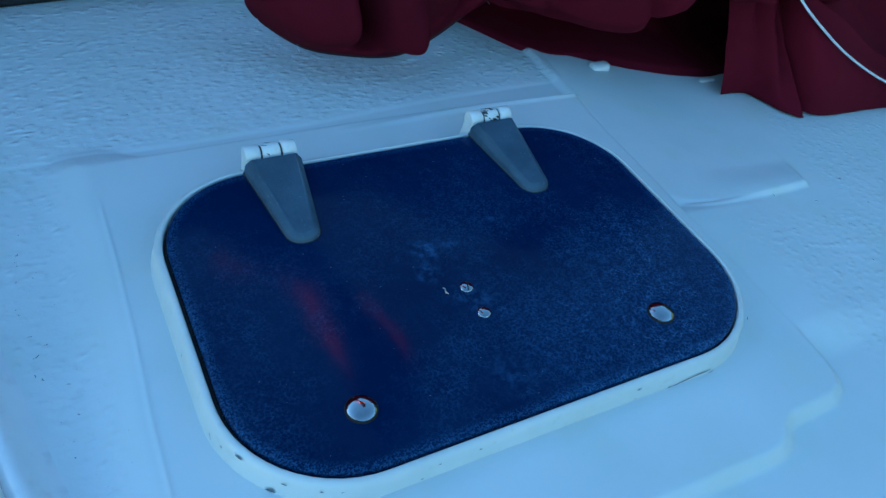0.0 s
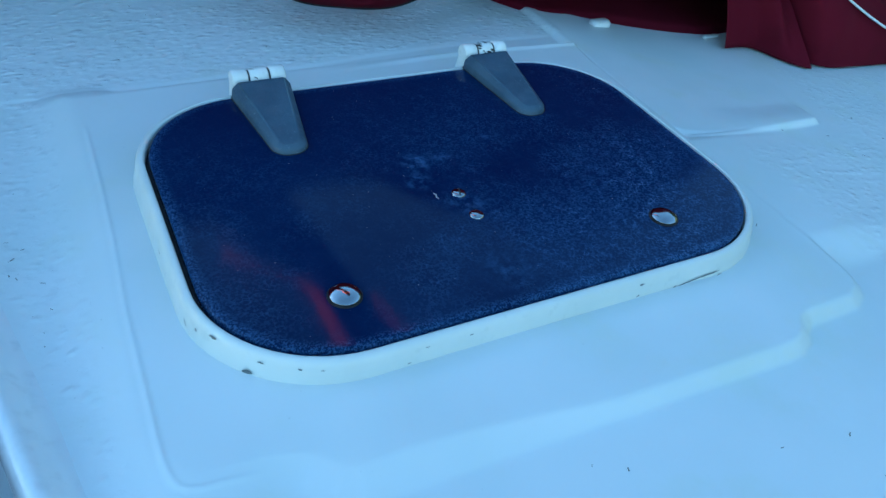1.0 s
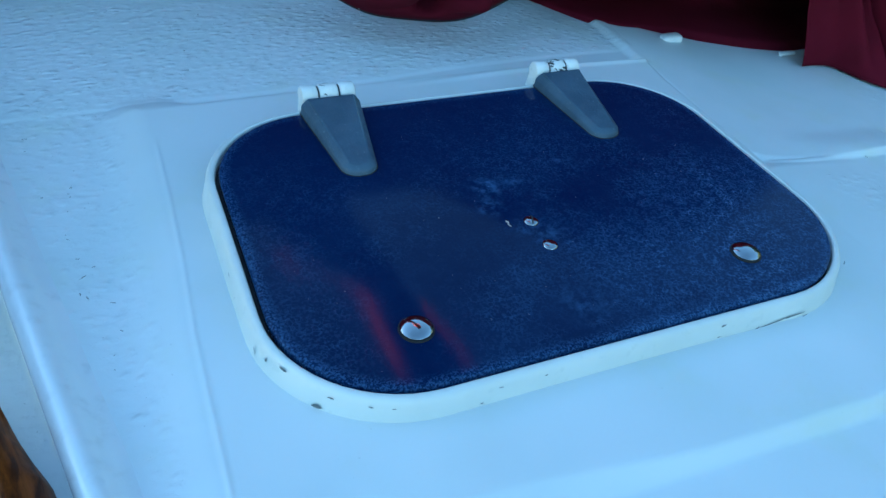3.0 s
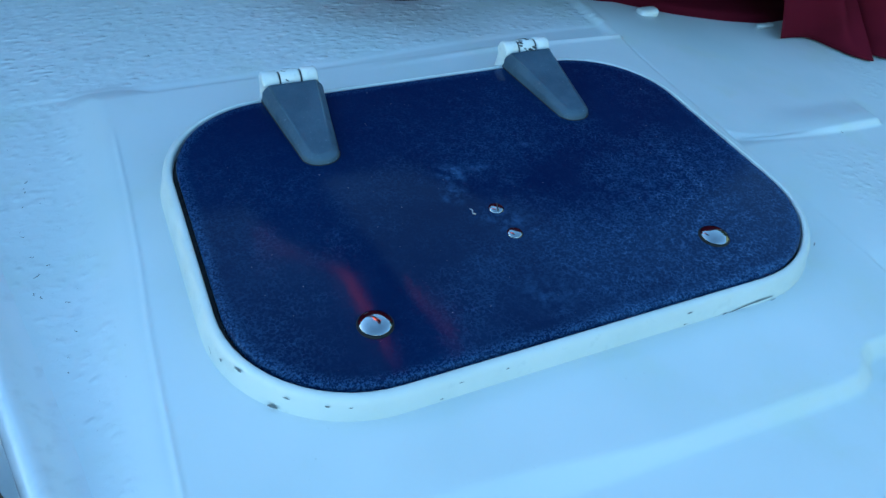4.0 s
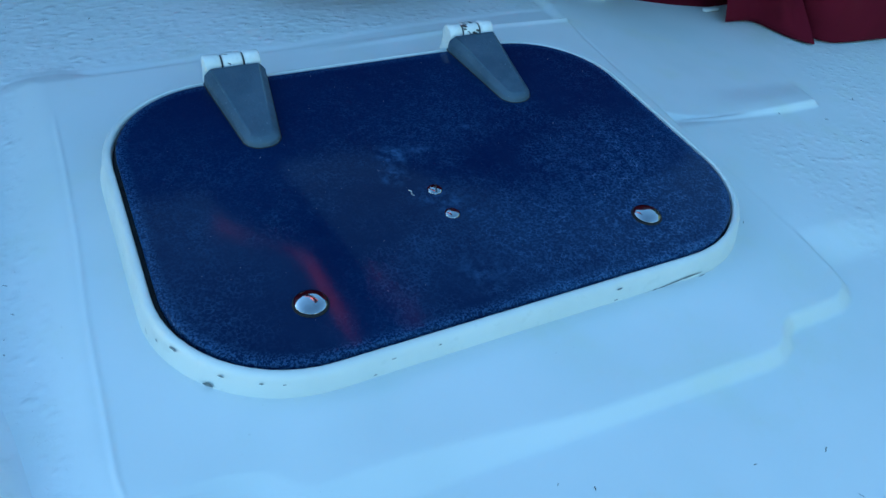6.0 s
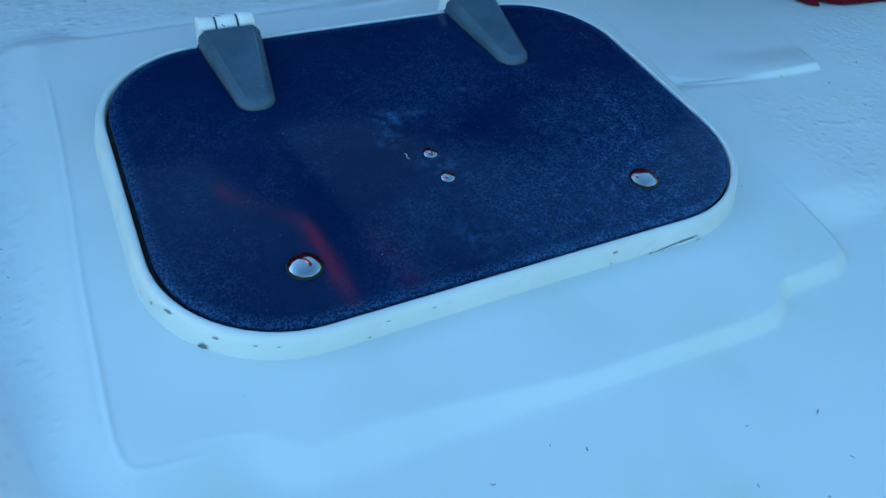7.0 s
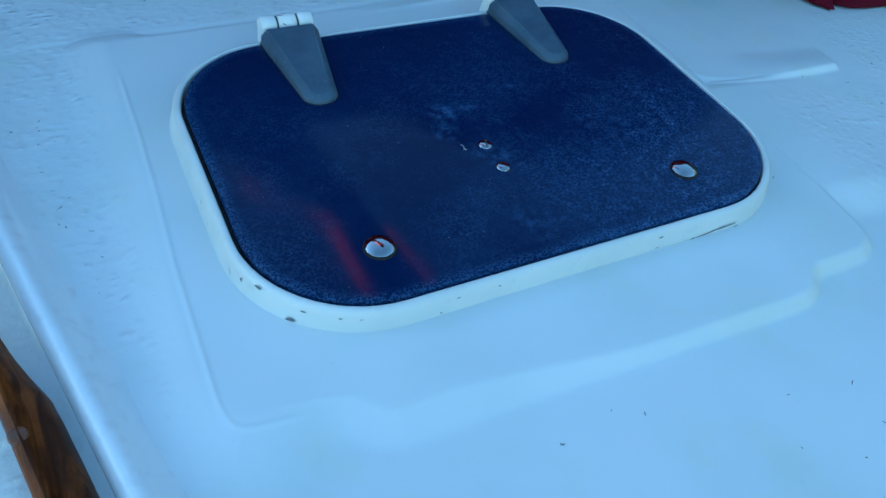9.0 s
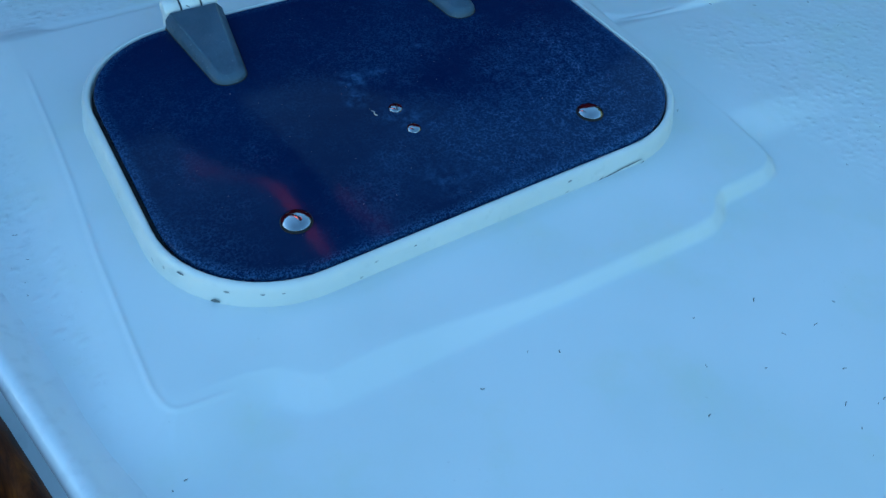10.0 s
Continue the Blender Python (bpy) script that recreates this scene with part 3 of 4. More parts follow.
# ---------------------------------------------------------------- teak handrail outside the lip
def build_handrail():
    rail = thing("handrail", "varnished dark teak handrail on white side deck", "handrail")
    bm = bmesh.new()
    loops = []
    edge = [(-0.60, -0.0175), (-0.174, -0.0178), (-0.129, -0.0182), (-0.108, -0.0190), (-0.098, -0.0222), (-0.087, -0.0262), (-0.074, -0.0290), (-0.058, -0.0312), (-0.043, -0.0335), (-0.02, -0.0365), (0.03, -0.0390), (0.20, -0.0400), (0.60, -0.0400)]
    stations = []
    for (ya, oa), (yb, ob_) in zip(edge, edge[1:]):
        m = 6
        stations += [(ya + (yb - ya) * k / m, oa + (ob_ - oa) * k / m) for k in range(m)]
    stations.append(edge[-1])
    for y, right in stations:
        left = -0.0505
        foot = max(0.0, min(1.0, (right + 0.0390) / 0.020))
        zd = deck_base(-0.44, y) - 0.006
        low = zd + (0.022 * (1 - foot) - 0.004 * foot)
        top = zd + 0.040
        ridge = left + 0.0105
        sec = [(left + 0.001, low), (left - 0.0005, low + 0.006), (left + 0.0003, top - 0.010), (left + 0.003, top - 0.004), (left + 0.006, top - 0.001), (ridge - 0.004, top), (ridge - 0.001, top - 0.002),
               (ridge + 0.35 * (right - ridge), top - 0.008), (ridge + 0.75 * (right - ridge), top - 0.020), (right - 0.0006, low + 0.007), (right, low + 0.003), (right - 0.0008, low)]
        wob = 0.0006 * noise.noise((y * 40, 0, 0))
        loops.append([(lip_x(y) + o + wob, y, z) for o, z in sec])
    loft(bm, loops, True, True, True)
    part("rail", bm, TEAK, rail)
    bm = bmesh.new()
    y = -0.150
    disc_dome(bm, lip_x(y) - 0.0445, y, deck_base(-0.44, y) - 0.006 + 0.0397, [(0.0058, -0.004), (0.0058, -0.0008), (0.005, -0.0004), (0.001, -0.0003)], 18)
    part("wooden_plug", bm, PLUG, rail, "paler round teak plug")


build_handrail()


# ---------------------------------------------------------------- the burgundy sail cover
def cloth(name, fn, nu, nv, material, parent, label="", fold=0.0, seed=0, thick=0.0012, freq=7.0, thin=None, ridge=0.0, lean=0.6):
    """A sheet of cloth over u, v in 0..1, with soft folds."""
    bm = bmesh.new()
    layer = bm.verts.layers.float.new("thin")
    grid = []
    for j in range(nv + 1):
        row = []
        for i in range(nu + 1):
            u, v = i / nu, j / nv
            p = Vector(fn(u, v))
            q = Vector((p.x * freq, p.y * freq, p.z * freq * 0.45 + seed * 3.7))
            ease = min(1.0, 0.03 + 2.4 * v)
            p += fold * ease * Vector((0.35 * noise.noise(q + Vector((5, 0, 0))), noise.noise(q), 0.15 * noise.noise(q * 1.7)))
            if ridge:
                s = Vector((p.x * 11 + lean * p.z * 11, p.y * 4, p.z * 5 - lean * p.x * 5 + seed))
                p.y += ridge * ease * max(0.0, 1 - 1.5 * max(0.0, v - 0.35)) * ((1 - abs(noise.noise(s) * 1.6)) ** 3 - 0.35)
            p += 0.25 * fold * ease * Vector((0, noise.noise(q * 3.1), 0))
            row.append(bm.verts.new(p))
        grid.append(row)
    for a, b in zip(grid, grid[1:]):
        for i in range(nu):
            bm.faces.new((a[i], a[i + 1], b[i + 1], b[i]))
    if thin:
        for j, row in enumerate(grid):
            for i, v in enumerate(row):
                v[layer] = thin(i / nu, j / nv)
    ob = part(name, bm, material, parent, label)
    if thick:
        mod = ob.modifiers.new("cloth", "SOLIDIFY")
        mod.thickness = thick
    return ob, [v for v in ob.data.vertices]


cover = thing("sail_cover", "burgundy canvas sail cover lying in folds on the deck", "sail cover")


def between(points, u):
    """Linear place on a polyline by even steps of u."""
    s = min(u * (len(points) - 1), len(points) - 1 - 1e-6)
    i = int(s)
    f = s - i
    return Vector(points[i]).lerp(Vector(points[i + 1]), f)


# body of the bundle: a roll that overhangs a dark hollow above its foot
FOOT = spline([(-1.611, 0.640, 0), (-0.838, 0.687, 0), (-0.346, 0.722, 0), (0.008, 0.707, 0), (0.188, 0.614, 0), (0.265, 0.531, 0), (0.338, 0.416, 0), (0.426, 0.387, 0), (0.571, 0.332, 0), (0.676, 0.336, 0), (0.800, 0.365, 0), (0.955, 0.444, 0), (1.065, 0.639, 0)], 120)
ROLL = [(0.0, 0.0, 0), (0.014, 0.009, 0), (0.090, 0.016, 0), (0.195, 0.030, 0), (0.150, 0.046, 0), (-0.032, 0.056, 0), (-0.058, 0.084, 0), (-0.042, 0.135, 0), (-0.010, 0.200, 0), (0.00, 0.320, 0), (0.03, 0.460, 0), (0.12, 0.58, 0), (0.30, 0.56, 0), (0.50, 0.30, 0), (0.54, -0.02, 0)]


def body_fn(u, v):
    f = between(FOOT, u)
    y, z = between(ROLL, v).xy
    swell = 0.012 * math.sin(11 * f.x + 1.2)
    # the overhang lifts towards the gathered end
    z -= 0.20 * max(0.0, z - 0.135) * float(smooth01((f.x - 0.40) / 0.22))
    lift = float(0.020 * smooth01((f.x - 0.22) / 0.11) + 0.065 * smooth01((f.x - 0.41) / 0.16)) * float(smooth01((v - 0.16) / 0.10))
    return (f.x + 0.3 * min(0.0, y), f.y + y, deck_base(f.x, f.y) - 0.001 + z * (1 + swell * 6) + lift)


cloth("body", body_fn, 150, 90, CANVAS, cover, fold=0.034, seed=1, freq=8.0, ridge=0.045, lean=0.9)


# side panel with a straight hem
def panel_fn(u, v):
    x = -1.65 + 1.646 * u
    y = 0.688 + 0.02 * v + 0.10 * v * v - 0.03 * math.sin(2.6 * v)
    return (x, y, max(deck_base(x, y), -0.12) + 0.006 + 0.66 * v + 0.012 * math.sin(6 * x) * v)


cloth("side_panel", panel_fn, 150, 26, CANVAS, cover, fold=0.024, seed=2)

# hanging flap with a rounded bag bottom
FLAP_HEM = spline([(-0.060, 0.489, 0.105), (-0.053, 0.527, 0.040), (-0.010, 0.461, 0.021), (0.046, 0.423, 0.021), (0.105, 0.412, 0.021), (0.170, 0.438, 0.023), (0.271, 0.501, 0.029), (0.366, 0.558, 0.043), (0.468, 0.617, 0.068), (0.634, 0.707, 0.109)], 100)
FLAP_TOP = spline([(-0.050, 0.511, 0.119), (-0.042, 0.469, 0.120), (-0.035, 0.428, 0.122), (-0.000, 0.404, 0.123), (0.049, 0.389, 0.124), (0.111, 0.403, 0.130), (0.205, 0.438, 0.136), (0.303, 0.484, 0.147), (0.416, 0.554, 0.168), (0.607, 0.674, 0.190)], 100)


def flap_fn(u, v):
    a, b = between(FLAP_HEM, u), between(FLAP_TOP, u)
    p = a.lerp(b, v)
    p.y -= 0.044 * math.sin(math.pi * v) * (1 - 0.4 * v)
    # one deep crease and a soft bulge beside it
    p.y += 0.100 * math.exp(-((u - 0.36 - 0.10 * v) / 0.026) ** 2) * smooth01((v - 0.10) / 0.2)
    p.y -= 0.030 * math.exp(-((u - 0.45 - 0.12 * v) / 0.045) ** 2) * smooth01((v - 0.12) / 0.3)
    p.y += 0.040 * math.exp(-((u - 0.58 - 0.15 * v) / 0.016) ** 2) * smooth01((v - 0.15) / 0.2)
    return p


cloth("flap", flap_fn, 120, 50, CANVAS, cover, fold=0.022, seed=3, ridge=0.022, lean=-0.8)

# a corner of the cover hauled up above the hatch, one layer thick at its edges
PEAK_A = spline([(-0.119, 0.760, 0.625), (-0.050, 0.760, 0.729), (0.029, 0.760, 0.787), (0.105, 0.760, 0.854), (0.144, 0.760, 0.939), (0.184, 0.760, 1.051), (0.227, 0.760, 1.155), (0.317, 0.760, 1.401), (0.441, 0.760, 1.790)], 80)
PEAK_B = spline([(0.083, 0.760, 0.555), (0.144, 0.760, 0.659), (0.202, 0.760, 0.770), (0.253, 0.760, 0.874), (0.295, 0.760, 0.955), (0.338, 0.760, 1.022), (0.444, 0.760, 1.177), (0.513, 0.760, 1.407), (0.570, 0.760, 1.795)], 80)


def hem_fn(first, last, start):
    def fn(u, v):
        v = start + (1 - start) * v
        wide = 0.3 + 0.7 * float(smooth01((v - start) / 0.35))
        s = first + (last - first) * wide * u
        p = between(PEAK_A, v).lerp(between(PEAK_B, v), s)
        p.y += 0.015 * math.sin(math.pi * s) + 0.010 * math.sin(15 * s + 9 * v)
        return p
    return fn


def left_thin(u, v):
    return max(0.0, 1 - 0.6 * u) * float(smooth01((0.85 - v) / 0.2))


def right_thin(u, v):
    return (1 - 0.3 * u) * float(smooth01((0.80 - v) / 0.3))


GLOW = "thin hem of one layer that glows red against the light"
cloth("hauled_hem", hem_fn(0.0, 0.19, 0.10), 24, 60, CANVAS_THIN, cover, GLOW, fold=0.010, seed=6, thick=0.0, thin=left_thin)
cloth("hauled_hem", hem_fn(1.0, 0.84, 0.46), 16, 60, CANVAS_THIN, cover, GLOW, fold=0.010, seed=6, thick=0.0, thin=right_thin)

# dark doubled cloth between the two hems
def corner_fn(u, v):
    a, b = between(PEAK_A, v), between(PEAK_B, v)
    p = a.lerp(b, 0.16 + 0.70 * u)
    p.y += 0.020 + 0.030 * math.sin(math.pi * u)
    return p


cloth("hauled_corner", corner_fn, 40, 60, CANVAS_LINED, cover, "dark doubled cloth between the hems", fold=0.014, seed=6, thick=0.0)

# pleated end hanging to the deck
END_HEM = [(0.588, 0.274, 0), (0.621, 0.276, 0), (0.646, 0.268, 0), (0.665, 0.222, 0), (0.687, 0.196, 0), (0.715, 0.194, 0), (0.852, 0.201, 0), (0.975, 0.205, 0), (1.076, 0.208, 0)]
END_TOP = [(0.571, 0.350, 0.237), (0.596, 0.365, 0.248), (0.613, 0.343, 0.249), (0.628, 0.314, 0.240), (0.658, 0.342, 0.168), (0.688, 0.256, 0.103), (0.782, 0.232, 0.045), (0.910, 0.216, -0.004), (1.071, 0.211, -0.048)]
END_HEM, END_TOP = spline(END_HEM, 96), spline(END_TOP, 96)


def end_fn(u, v):
    a, b = between(END_HEM, u), between(END_TOP, u)
    a.z = deck_base(a.x, a.y) + 0.003
    p = a.lerp(b, v)
    p.y -= 0.012 * math.sin(math.pi * v) * math.sin(math.pi * u)
    # a rounded standing fold, with a deep crease on either side
    rise = math.sin(math.pi * min(1.0, 0.8 * v + 0.2))
    p.y += 0.050 * math.exp(-((u - 0.45 + 0.05 * v) / 0.085) ** 2) * math.sin(math.pi * v)
    p.y += 0.046 * math.exp(-((u - 0.590 + 0.06 * v) / 0.040) ** 2) * rise
    p.y += 0.024 * math.exp(-((u - 0.235) / 0.022) ** 2) * float(smooth01((v - 0.25) / 0.3)) * (1 - 0.5 * v)
    return p


cloth("end_flap", end_fn, 120, 40, CANVAS, cover, fold=0.012, seed=4, freq=14.0, ridge=0.004)

# a gathered lobe that hangs over the top of the end
LOBE_HEM = spline([(0.485, 0.346, 0.154), (0.514, 0.319, 0.132), (0.550, 0.309, 0.115), (0.596, 0.306, 0.106), (0.644, 0.308, 0.107), (0.683, 0.316, 0.122), (0.698, 0.337, 0.149)], 60)
LOBE_TOP = spline([(0.456, 0.428, 0.241), (0.501, 0.392, 0.254), (0.560, 0.377, 0.266), (0.620, 0.371, 0.269), (0.669, 0.373, 0.260), (0.707, 0.385, 0.251), (0.734, 0.406, 0.241)], 60)


def lobe_fn(u, v):
    p = between(LOBE_HEM, u).lerp(between(LOBE_TOP, u), v)
    p.y -= 0.030 * math.sin(math.pi * v ** 0.6)
    p.y += 0.016 * math.exp(-((u - 0.52 - 0.3 * v) / 0.05) ** 2) * v
    return p


cloth("gathered_lobe", lobe_fn, 60, 30, CANVAS, cover, fold=0.008, seed=12, freq=16.0)

CORD_LINE = spline([(0.589, 0.276, 0.176), (0.629, 0.251, 0.133), (0.684, 0.237, 0.094), (0.750, 0.222, 0.054), (0.830, 0.208, 0.016), (0.912, 0.198, -0.014), (0.998, 0.190, -0.039), (1.041, 0.189, -0.048), (1.062, 0.194, -0.050), (1.065, 0.208, -0.044), (1.028, 0.220, -0.029)], 80)
FOLD_LINE = spline([(0.620, 0.312, 0.189), (0.651, 0.291, 0.143), (0.777, 0.268, 0.085), (0.873, 0.245, 0.030), (0.989, 0.232, -0.004), (1.064, 0.215, -0.042)], 60)
OUTER_LINE = spline([(0.746, 0.419, 0.262), (0.902, 0.401, 0.205), (1.053, 0.363, 0.123), (1.067, 0.340, 0.066), (1.078, 0.318, 0.017), (1.125, 0.292, -0.020), (1.143, 0.254, -0.057)], 60)


def inner_fn(u, v):
    a = between(CORD_LINE, 0.08 + 0.66 * u) + Vector((0, 0.006, 0.002))
    p = a.lerp(between(FOLD_LINE, u), v)
    p.y += 0.006 * math.sin(math.pi * v)
    return p


def outer_fn(u, v):
    a = between(FOLD_LINE, u) + Vector((0.004, 0.012, -0.010))
    p = a.lerp(between(OUTER_LINE, u), v)
    p.y += 0.055 * math.sin(math.pi * v) * math.sin(math.pi * min(1.0, u + 0.1))
    return p


cloth("inner_fold", inner_fn, 60, 14, CANVAS, cover, fold=0.005, seed=5)
cloth("outer_fold", outer_fn, 60, 30, CANVAS, cover, fold=0.016, seed=8, freq=12.0)


def outer_back(u, v):
    p = between(OUTER_LINE, u).lerp(between(FOOT, 0.93) + Vector((0.02, 0.05, 0.30 * (1 - u))), v)
    p.y += 0.02 * math.sin(math.pi * v)
    return p


cloth("end_gusset", outer_back, 40, 16, CANVAS, cover, fold=0.010, seed=9)


# webbing along the hems, and the cord
def webbing(line, lift, width):
    bm = bmesh.new()
    loops = []
    for k, p in enumerate(line):
        q = Vector(p)
        loops.append([q + Vector((0, -0.0030, -0.002)), q + Vector((0, -0.0042, lift)), q + Vector((0, -0.0030, width)), q + Vector((0, 0.0030, width)), q + Vector((0, 0.0034, 0))])
    loft(bm, loops, True, True, True)
    part("webbing", bm, PIPING, cover, "black webbing sewn on the hem")


webbing([flap_fn(k / 100, 0) for k in range(101)], 0.0030, 0.0072)
webbing([panel_fn(0.4 + 0.6 * k / 80, 0) for k in range(81)], 0.0030, 0.0072)
bm = bmesh.new()
tube(bm, [p + Vector((0, -0.004, 0.002)) for p in CORD_LINE], 0.0017, 10)
part("cord", bm, CORD, cover, "white braided cord along the edge")
bm = bmesh.new()
tube(bm, spline([(0.657, 0.267, 0.175), (0.720, 0.288, 0.170), (0.848, 0.306, 0.162), (0.995, 0.312, 0.153), (1.066, 0.315, 0.143), (1.105, 0.337, 0.113), (1.147, 0.425, 0.047), (1.258, 0.593, -0.041)], 60), 0.0028, 8)
part("tie_line", bm, CORD, cover, "thin white tie line round the end")
bm = bmesh.new()
tube(bm, spline([(0.739, 0.292, 0.168), (0.796, 0.311, 0.187), (0.875, 0.341, 0.220), (0.929, 0.375, 0.258)], 30), 0.0026, 8)
part("tie_line", bm, CORD, cover, "thin white tie line round the end")
# frayed thread ends on the hem
rnd = random.Random(3)
for u in (0.14, 0.22, 0.53, 0.70):
    p = flap_fn(u, 0)
    bm = bmesh.new()
    tube(bm, [p + Vector((0, -0.004, 0.003)), p + Vector((rnd.uniform(-0.003, 0.003), -0.008, 0.001)), p + Vector((rnd.uniform(-0.006, 0.006), -0.010, -0.006))], 0.0004, 4)
    part("loose_thread", bm, CORD, cover, "pale loose thread")

# ---------------------------------------------------------------- small deck fittings
fitting = thing("deck_eye", "small white plastic deck fitting beside the burgundy cover", "deck fitting")
bm = bmesh.new()
z = deck_base(0.426, 0.371)
loft(bm, [rrect(0.409 + g, 0.441 - g, 0.362 + g, 0.380 - g, 0.006 - g * 0.5, z + h, 5) for g, h in ((0, 0.0), (0, 0.006), (0.0015, 0.0085), (0.004, 0.0095))], True, True, True)
part("base", bm, WHITE, fitting)
plate = thing("deck_plate", "small white plate half hidden under the cover", "deck plate")
bm = bmesh.new()
z = deck_base(0.59, 0.315) + 0.003
loft(bm, [rrect(0.583 + g, 0.612 - g, 0.311 + g, 0.319 - g, 0.003, z + h, 4) for g, h in ((0, -0.002), (0, 0.0012), (0.001, 0.002))], True, True, True)
part("plate", bm, WHITE, plate)


# ---------------------------------------------------------------- debris on the deck
def build_debris():
    rnd = random.Random(11)
    bm = bmesh.new()

    def bit(x, y, size, turn):
        z = deck_base(x, y) + 0.0012 + 0.0062 * math.exp(-max(0.0, x - lip_x(y) - 0.016) / 0.020) * (x > lip_x(y))
        pts = []
        n = rnd.choice((3, 4, 5))
        a = turn
        px, py = x, y
        for k in range(n):
            pts.append((px, py, z + 0.0006 * rnd.random()))
            px += size / n * math.cos(a)
            py += size / n * math.sin(a)
            a += rnd.uniform(-0.9, 0.9)
        tube(bm, pts, rnd.uniform(0.00018, 0.00040), 4)

    for k in range(90):
        x, y = rnd.uniform(0.31, 0.95), rnd.uniform(-0.75, 0.06)
        bit(x, y, rnd.uniform(0.0015, 0.007), rnd.uniform(0, 6.3))
    for k in range(60):
        x, y = rnd.uniform(-0.10, 0.6), rnd.uniform(-0.55, -0.26)
        bit(x, y, rnd.uniform(0.0015, 0.006), rnd.uniform(0, 6.3))
    for k in range(36):
        y = rnd.uniform(-0.25, 0.32)
        bit(lip_x(y) + 0.035 + abs(rnd.gauss(0, 0.02)), y, rnd.uniform(0.001, 0.005), rnd.uniform(0, 6.3))
    for k in range(24):
        y = rnd.uniform(-0.22, 0.2)
        bit(lip_x(y) - rnd.uniform(0.018, 0.05), y, rnd.uniform(0.0015, 0.006), rnd.uniform(0, 6.3))
    for k in range(30):
        bit(rnd.uniform(-0.3, 0.28), rnd.uniform(0.36, 0.6), rnd.uniform(0.0015, 0.004), rnd.uniform(0, 6.3))
    ob = mesh_ob("debris", bm, DIRT)
    return tagged(ob, "fine dark hairs and crumbs of dirt scattered on deck", "debris", kind="stuff")


build_debris()

# ---------------------------------------------------------------- beyond the deck
bm = bmesh.new()
bmesh.ops.create_grid(bm, x_segments=2, y_segments=2, size=1500, matrix=pose(0, 0, -1.6))
tagged(mesh_ob("water", bm, SEA), "dark harbour water around the boat", "water", kind="structure")

# trim along the far side of the cabin top
bm = bmesh.new()
loops = []
for k in range(41):
    s = -0.9 + 1.2 * k / 40
    cx, cy = 1.05 + 0.69 * s, 0.70 - 0.72 * s
    z = deck_base(cx, cy)
    loops.append([(cx + 0.72 * o, cy + 0.69 * o, z + h) for o, h in ((-0.020, -0.002), (-0.014, 0.006), (-0.008, 0.0095), (0.0, 0.0105), (0.008, 0.0095), (0.014, 0.006), (0.020, -0.002))])
loft(bm, loops, False)
tagged(mesh_ob("trim", bm, GELCOAT), "low white moulded ridge across the cabin top", "trim", kind="structure")


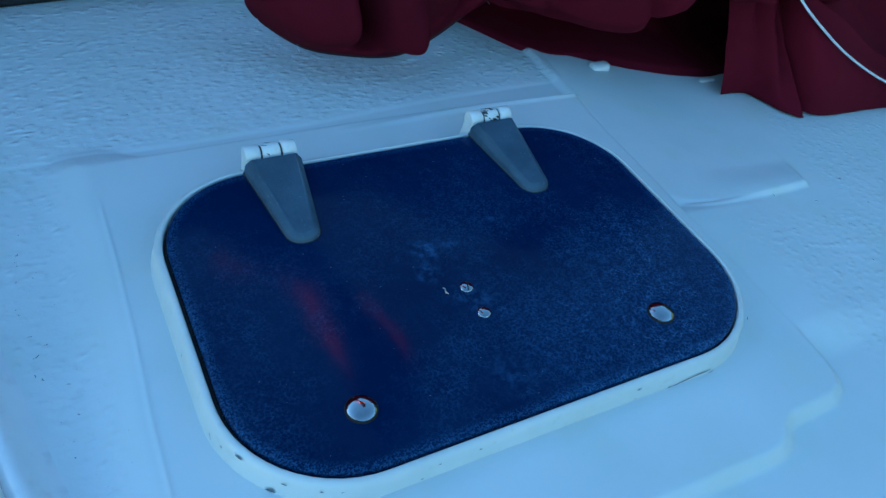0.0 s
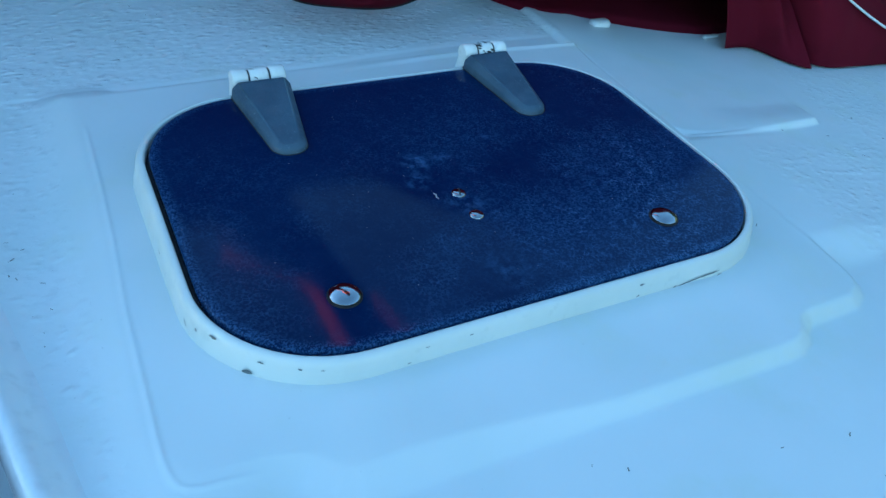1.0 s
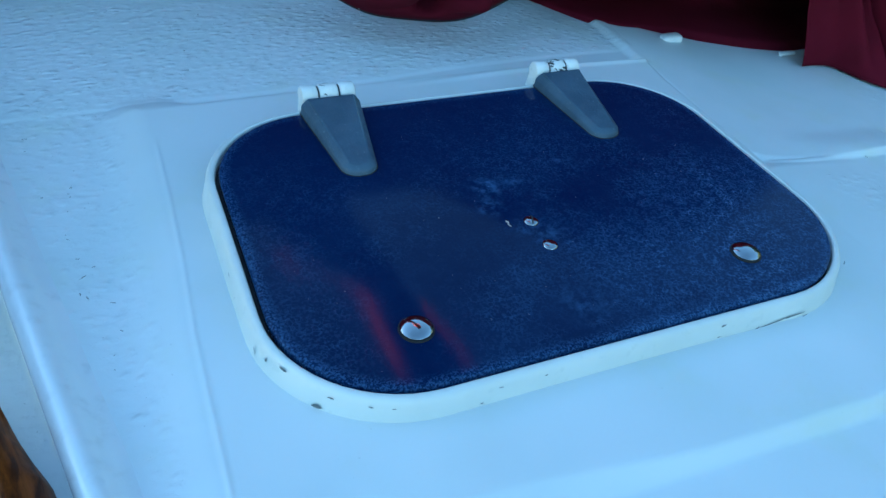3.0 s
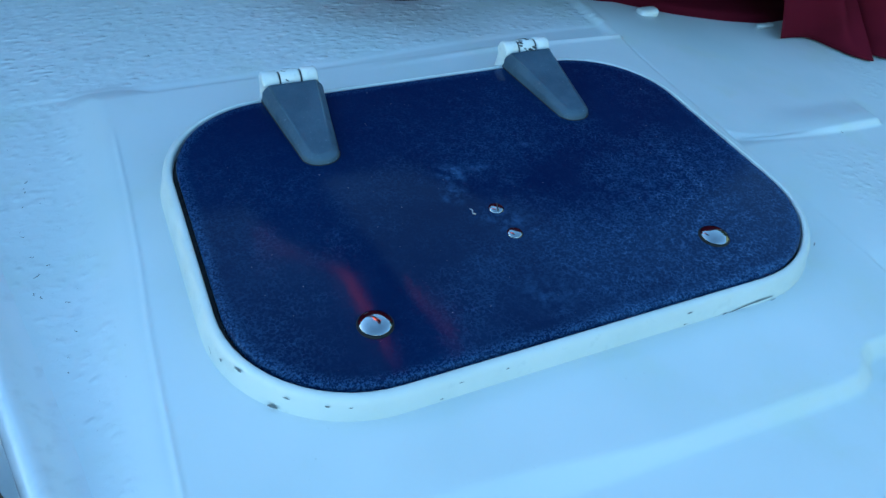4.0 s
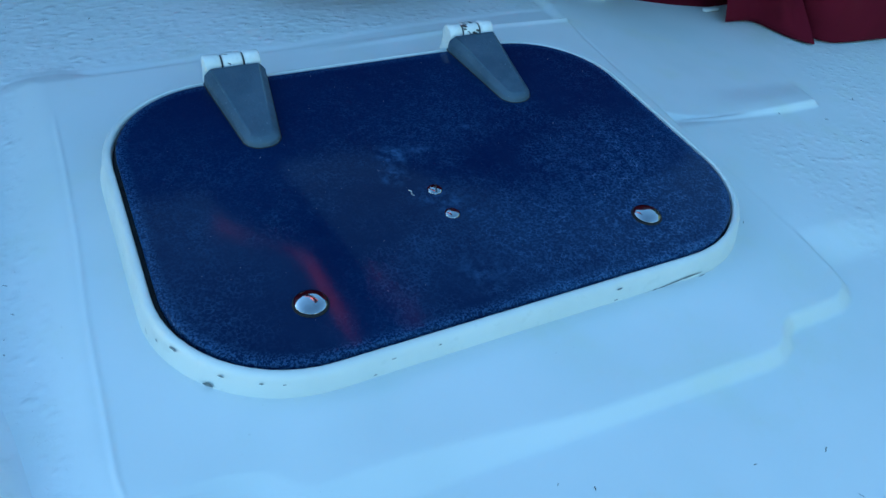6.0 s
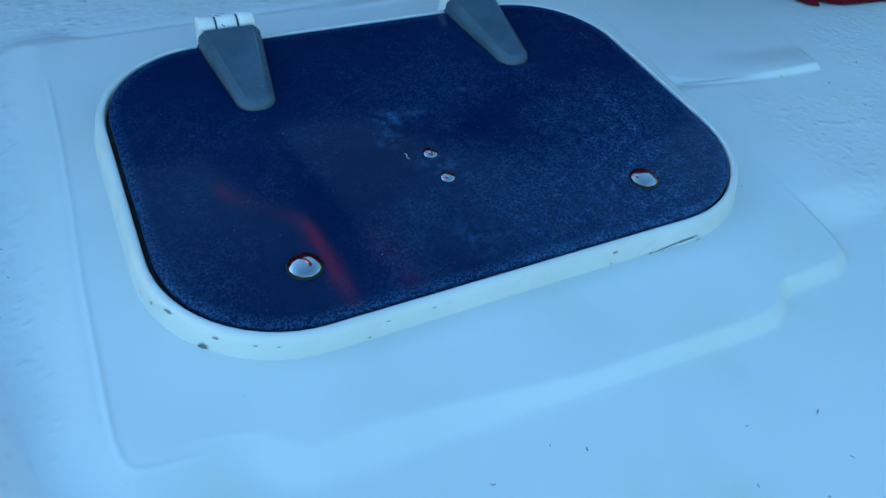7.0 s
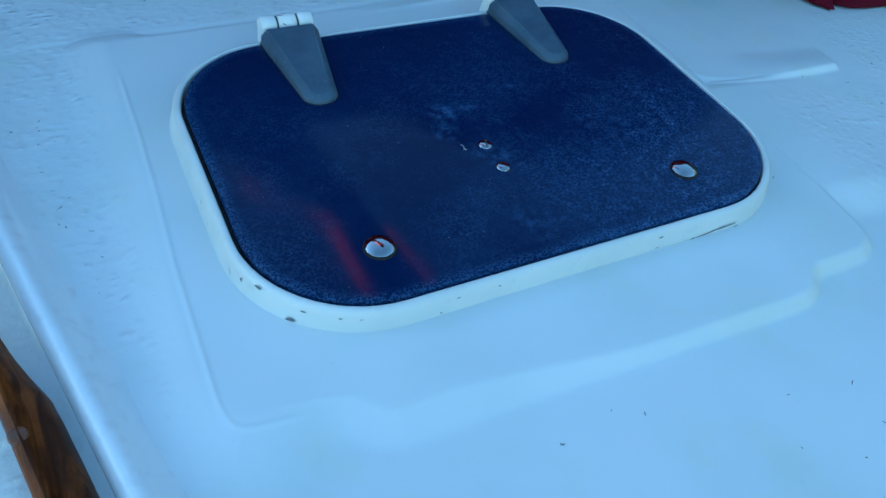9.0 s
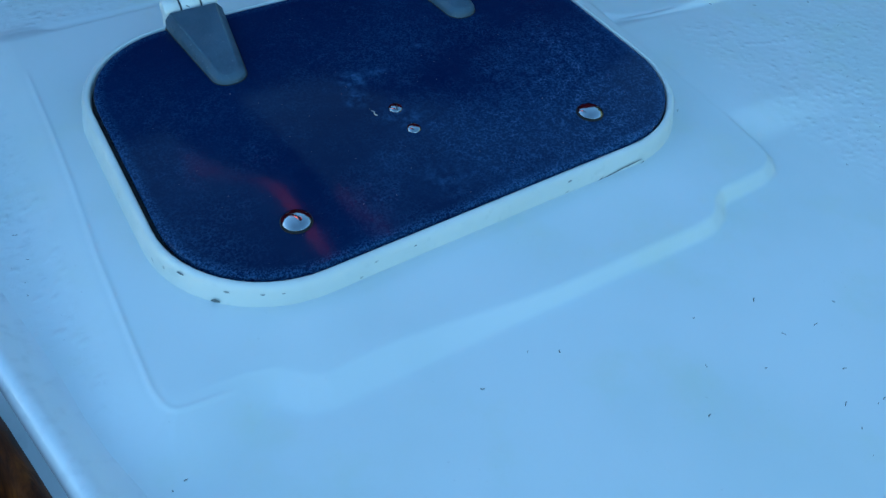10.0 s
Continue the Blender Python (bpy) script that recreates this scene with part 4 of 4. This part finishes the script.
def build_neighbour():
    """A boat moored alongside: brown hull, pale deck, rails."""
    boat = thing("moored_boat", "dark brown wooden boat moored alongside with pale rails", "boat")
    bm = bmesh.new()
    loops = []
    for k in range(25):
        s = k / 24
        half = 0.75 * math.sin(math.pi * (0.06 + 0.88 * s)) ** 0.6
        sheer = 0.25 * (2 * s - 1) ** 2
        loops.append([(half * a, -3.0 + 6.0 * s, h + sheer * (h + 0.9)) for a, h in ((-0.15, -0.9), (-0.7, -0.75), (-0.93, -0.4), (-1.0, 0.0), (-0.97, 0.03), (-0.6, 0.06), (0.6, 0.06), (0.97, 0.03), (1.0, 0.0), (0.93, -0.4), (0.7, -0.75), (0.15, -0.9))])
    loft(bm, loops, True, True, True)
    part("hull", bm, HULL, boat)
    for y in (-2.0, -1.0, 0.0, 1.0, 2.0):
        bm = bmesh.new()
        tube(bm, [(-0.62, y, 0.02), (-0.62, y, 0.62)], 0.014, 8)
        part("stanchion", bm, GALV, boat)
    for h in (0.34, 0.60):
        bm = bmesh.new()
        tube(bm, [(-0.62, -2.0 + 0.5 * k, h - 0.01 * (k % 2)) for k in range(9)], 0.006, 8)
        part("rail", bm, GALV, boat)
    # toe rail along the near gunwale
    bm = bmesh.new()
    loops = []
    for k in range(25):
        s = k / 24
        half = 0.75 * math.sin(math.pi * (0.06 + 0.88 * s)) ** 0.6
        z = 0.25 * (2 * s - 1) ** 2 * 0.9
        loops.append([(-half + a, -3.0 + 6.0 * s, z + c) for a, c in ((0.0, -0.01), (0.0, 0.03), (0.01, 0.038), (0.03, 0.036), (0.04, 0.0))])
    loft(bm, loops, True, True, True)
    part("toe_rail", bm, HULL, boat)
    boat.matrix_world = pose(3.60, 2.08, -0.46, 0, 0, -32)


build_neighbour()


def build_sides():
    """The cabin sides and the hull below the deck's edge."""
    edge = [(-2.3, -2.2), (1.31, -2.2), (1.31, 3.2), (-2.3, 3.2)]
    pts = []
    for (ax, ay), (bx, by) in zip(edge, edge[1:] + edge[:1]):
        pts += [(ax + (bx - ax) * k / 24, ay + (by - ay) * k / 24) for k in range(24)]
    bm = bmesh.new()
    loops = []
    for grow, drop in ((0.0, -0.001), (0.006, 0.02), (0.03, 0.30), (0.04, 0.34), (0.42, 0.36), (0.45, 0.40), (0.38, 1.0), (0.20, 1.75)):
        mx, my = -0.495, 0.5
        loops.append([(x + grow * (1 if x > mx else -1) * min(1, abs(x - mx) / 1.8), y + grow * (1 if y > my else -1) * min(1, abs(y - my) / 2.7), deck_base(x, y) - drop) for x, y in pts])
    loft(bm, loops)
    return tagged(mesh_ob("hull", bm, WHITE), "white painted hull and cabin sides", "hull", kind="structure")


build_sides()


def build_sky_screen():
    """An unseen screen across the water, added to darken the sky on one side only."""
    bm = bmesh.new()
    lower, upper, back = [], [], []
    for k in range(181):
        a = radians(18 + 140 * k / 180)
        r = 24 + 2.0 * noise.noise((k * 0.11, 3, 0)) + 0.7 * noise.noise((k * 0.9, 1, 0))
        h = 12.0 + 3.0 * noise.noise((k * 0.07, 0, 5)) + 1.6 * noise.noise((k * 0.6, 0, 2)) + 0.8 * noise.noise((k * 2.3, 7, 2))
        x, y = math.sin(a), math.cos(a)
        lower.append((r * x, r * y, -1.7))
        upper.append((r * x, r * y, h))
        back.append(((r + 6) * x, (r + 6) * y, -1.7))
    mid = [(0.93 * lx, 0.93 * ly, 0.45 * uz) for (lx, ly, lz), (ux, uy, uz) in zip(lower, upper)]
    loft(bm, [lower, mid, upper, back], False)
    return tagged(mesh_ob("backdrop", bm, SKY_SCREEN, smooth=False), "unseen dark green screen added to block the low sky", "shore", kind="structure")


build_sky_screen()
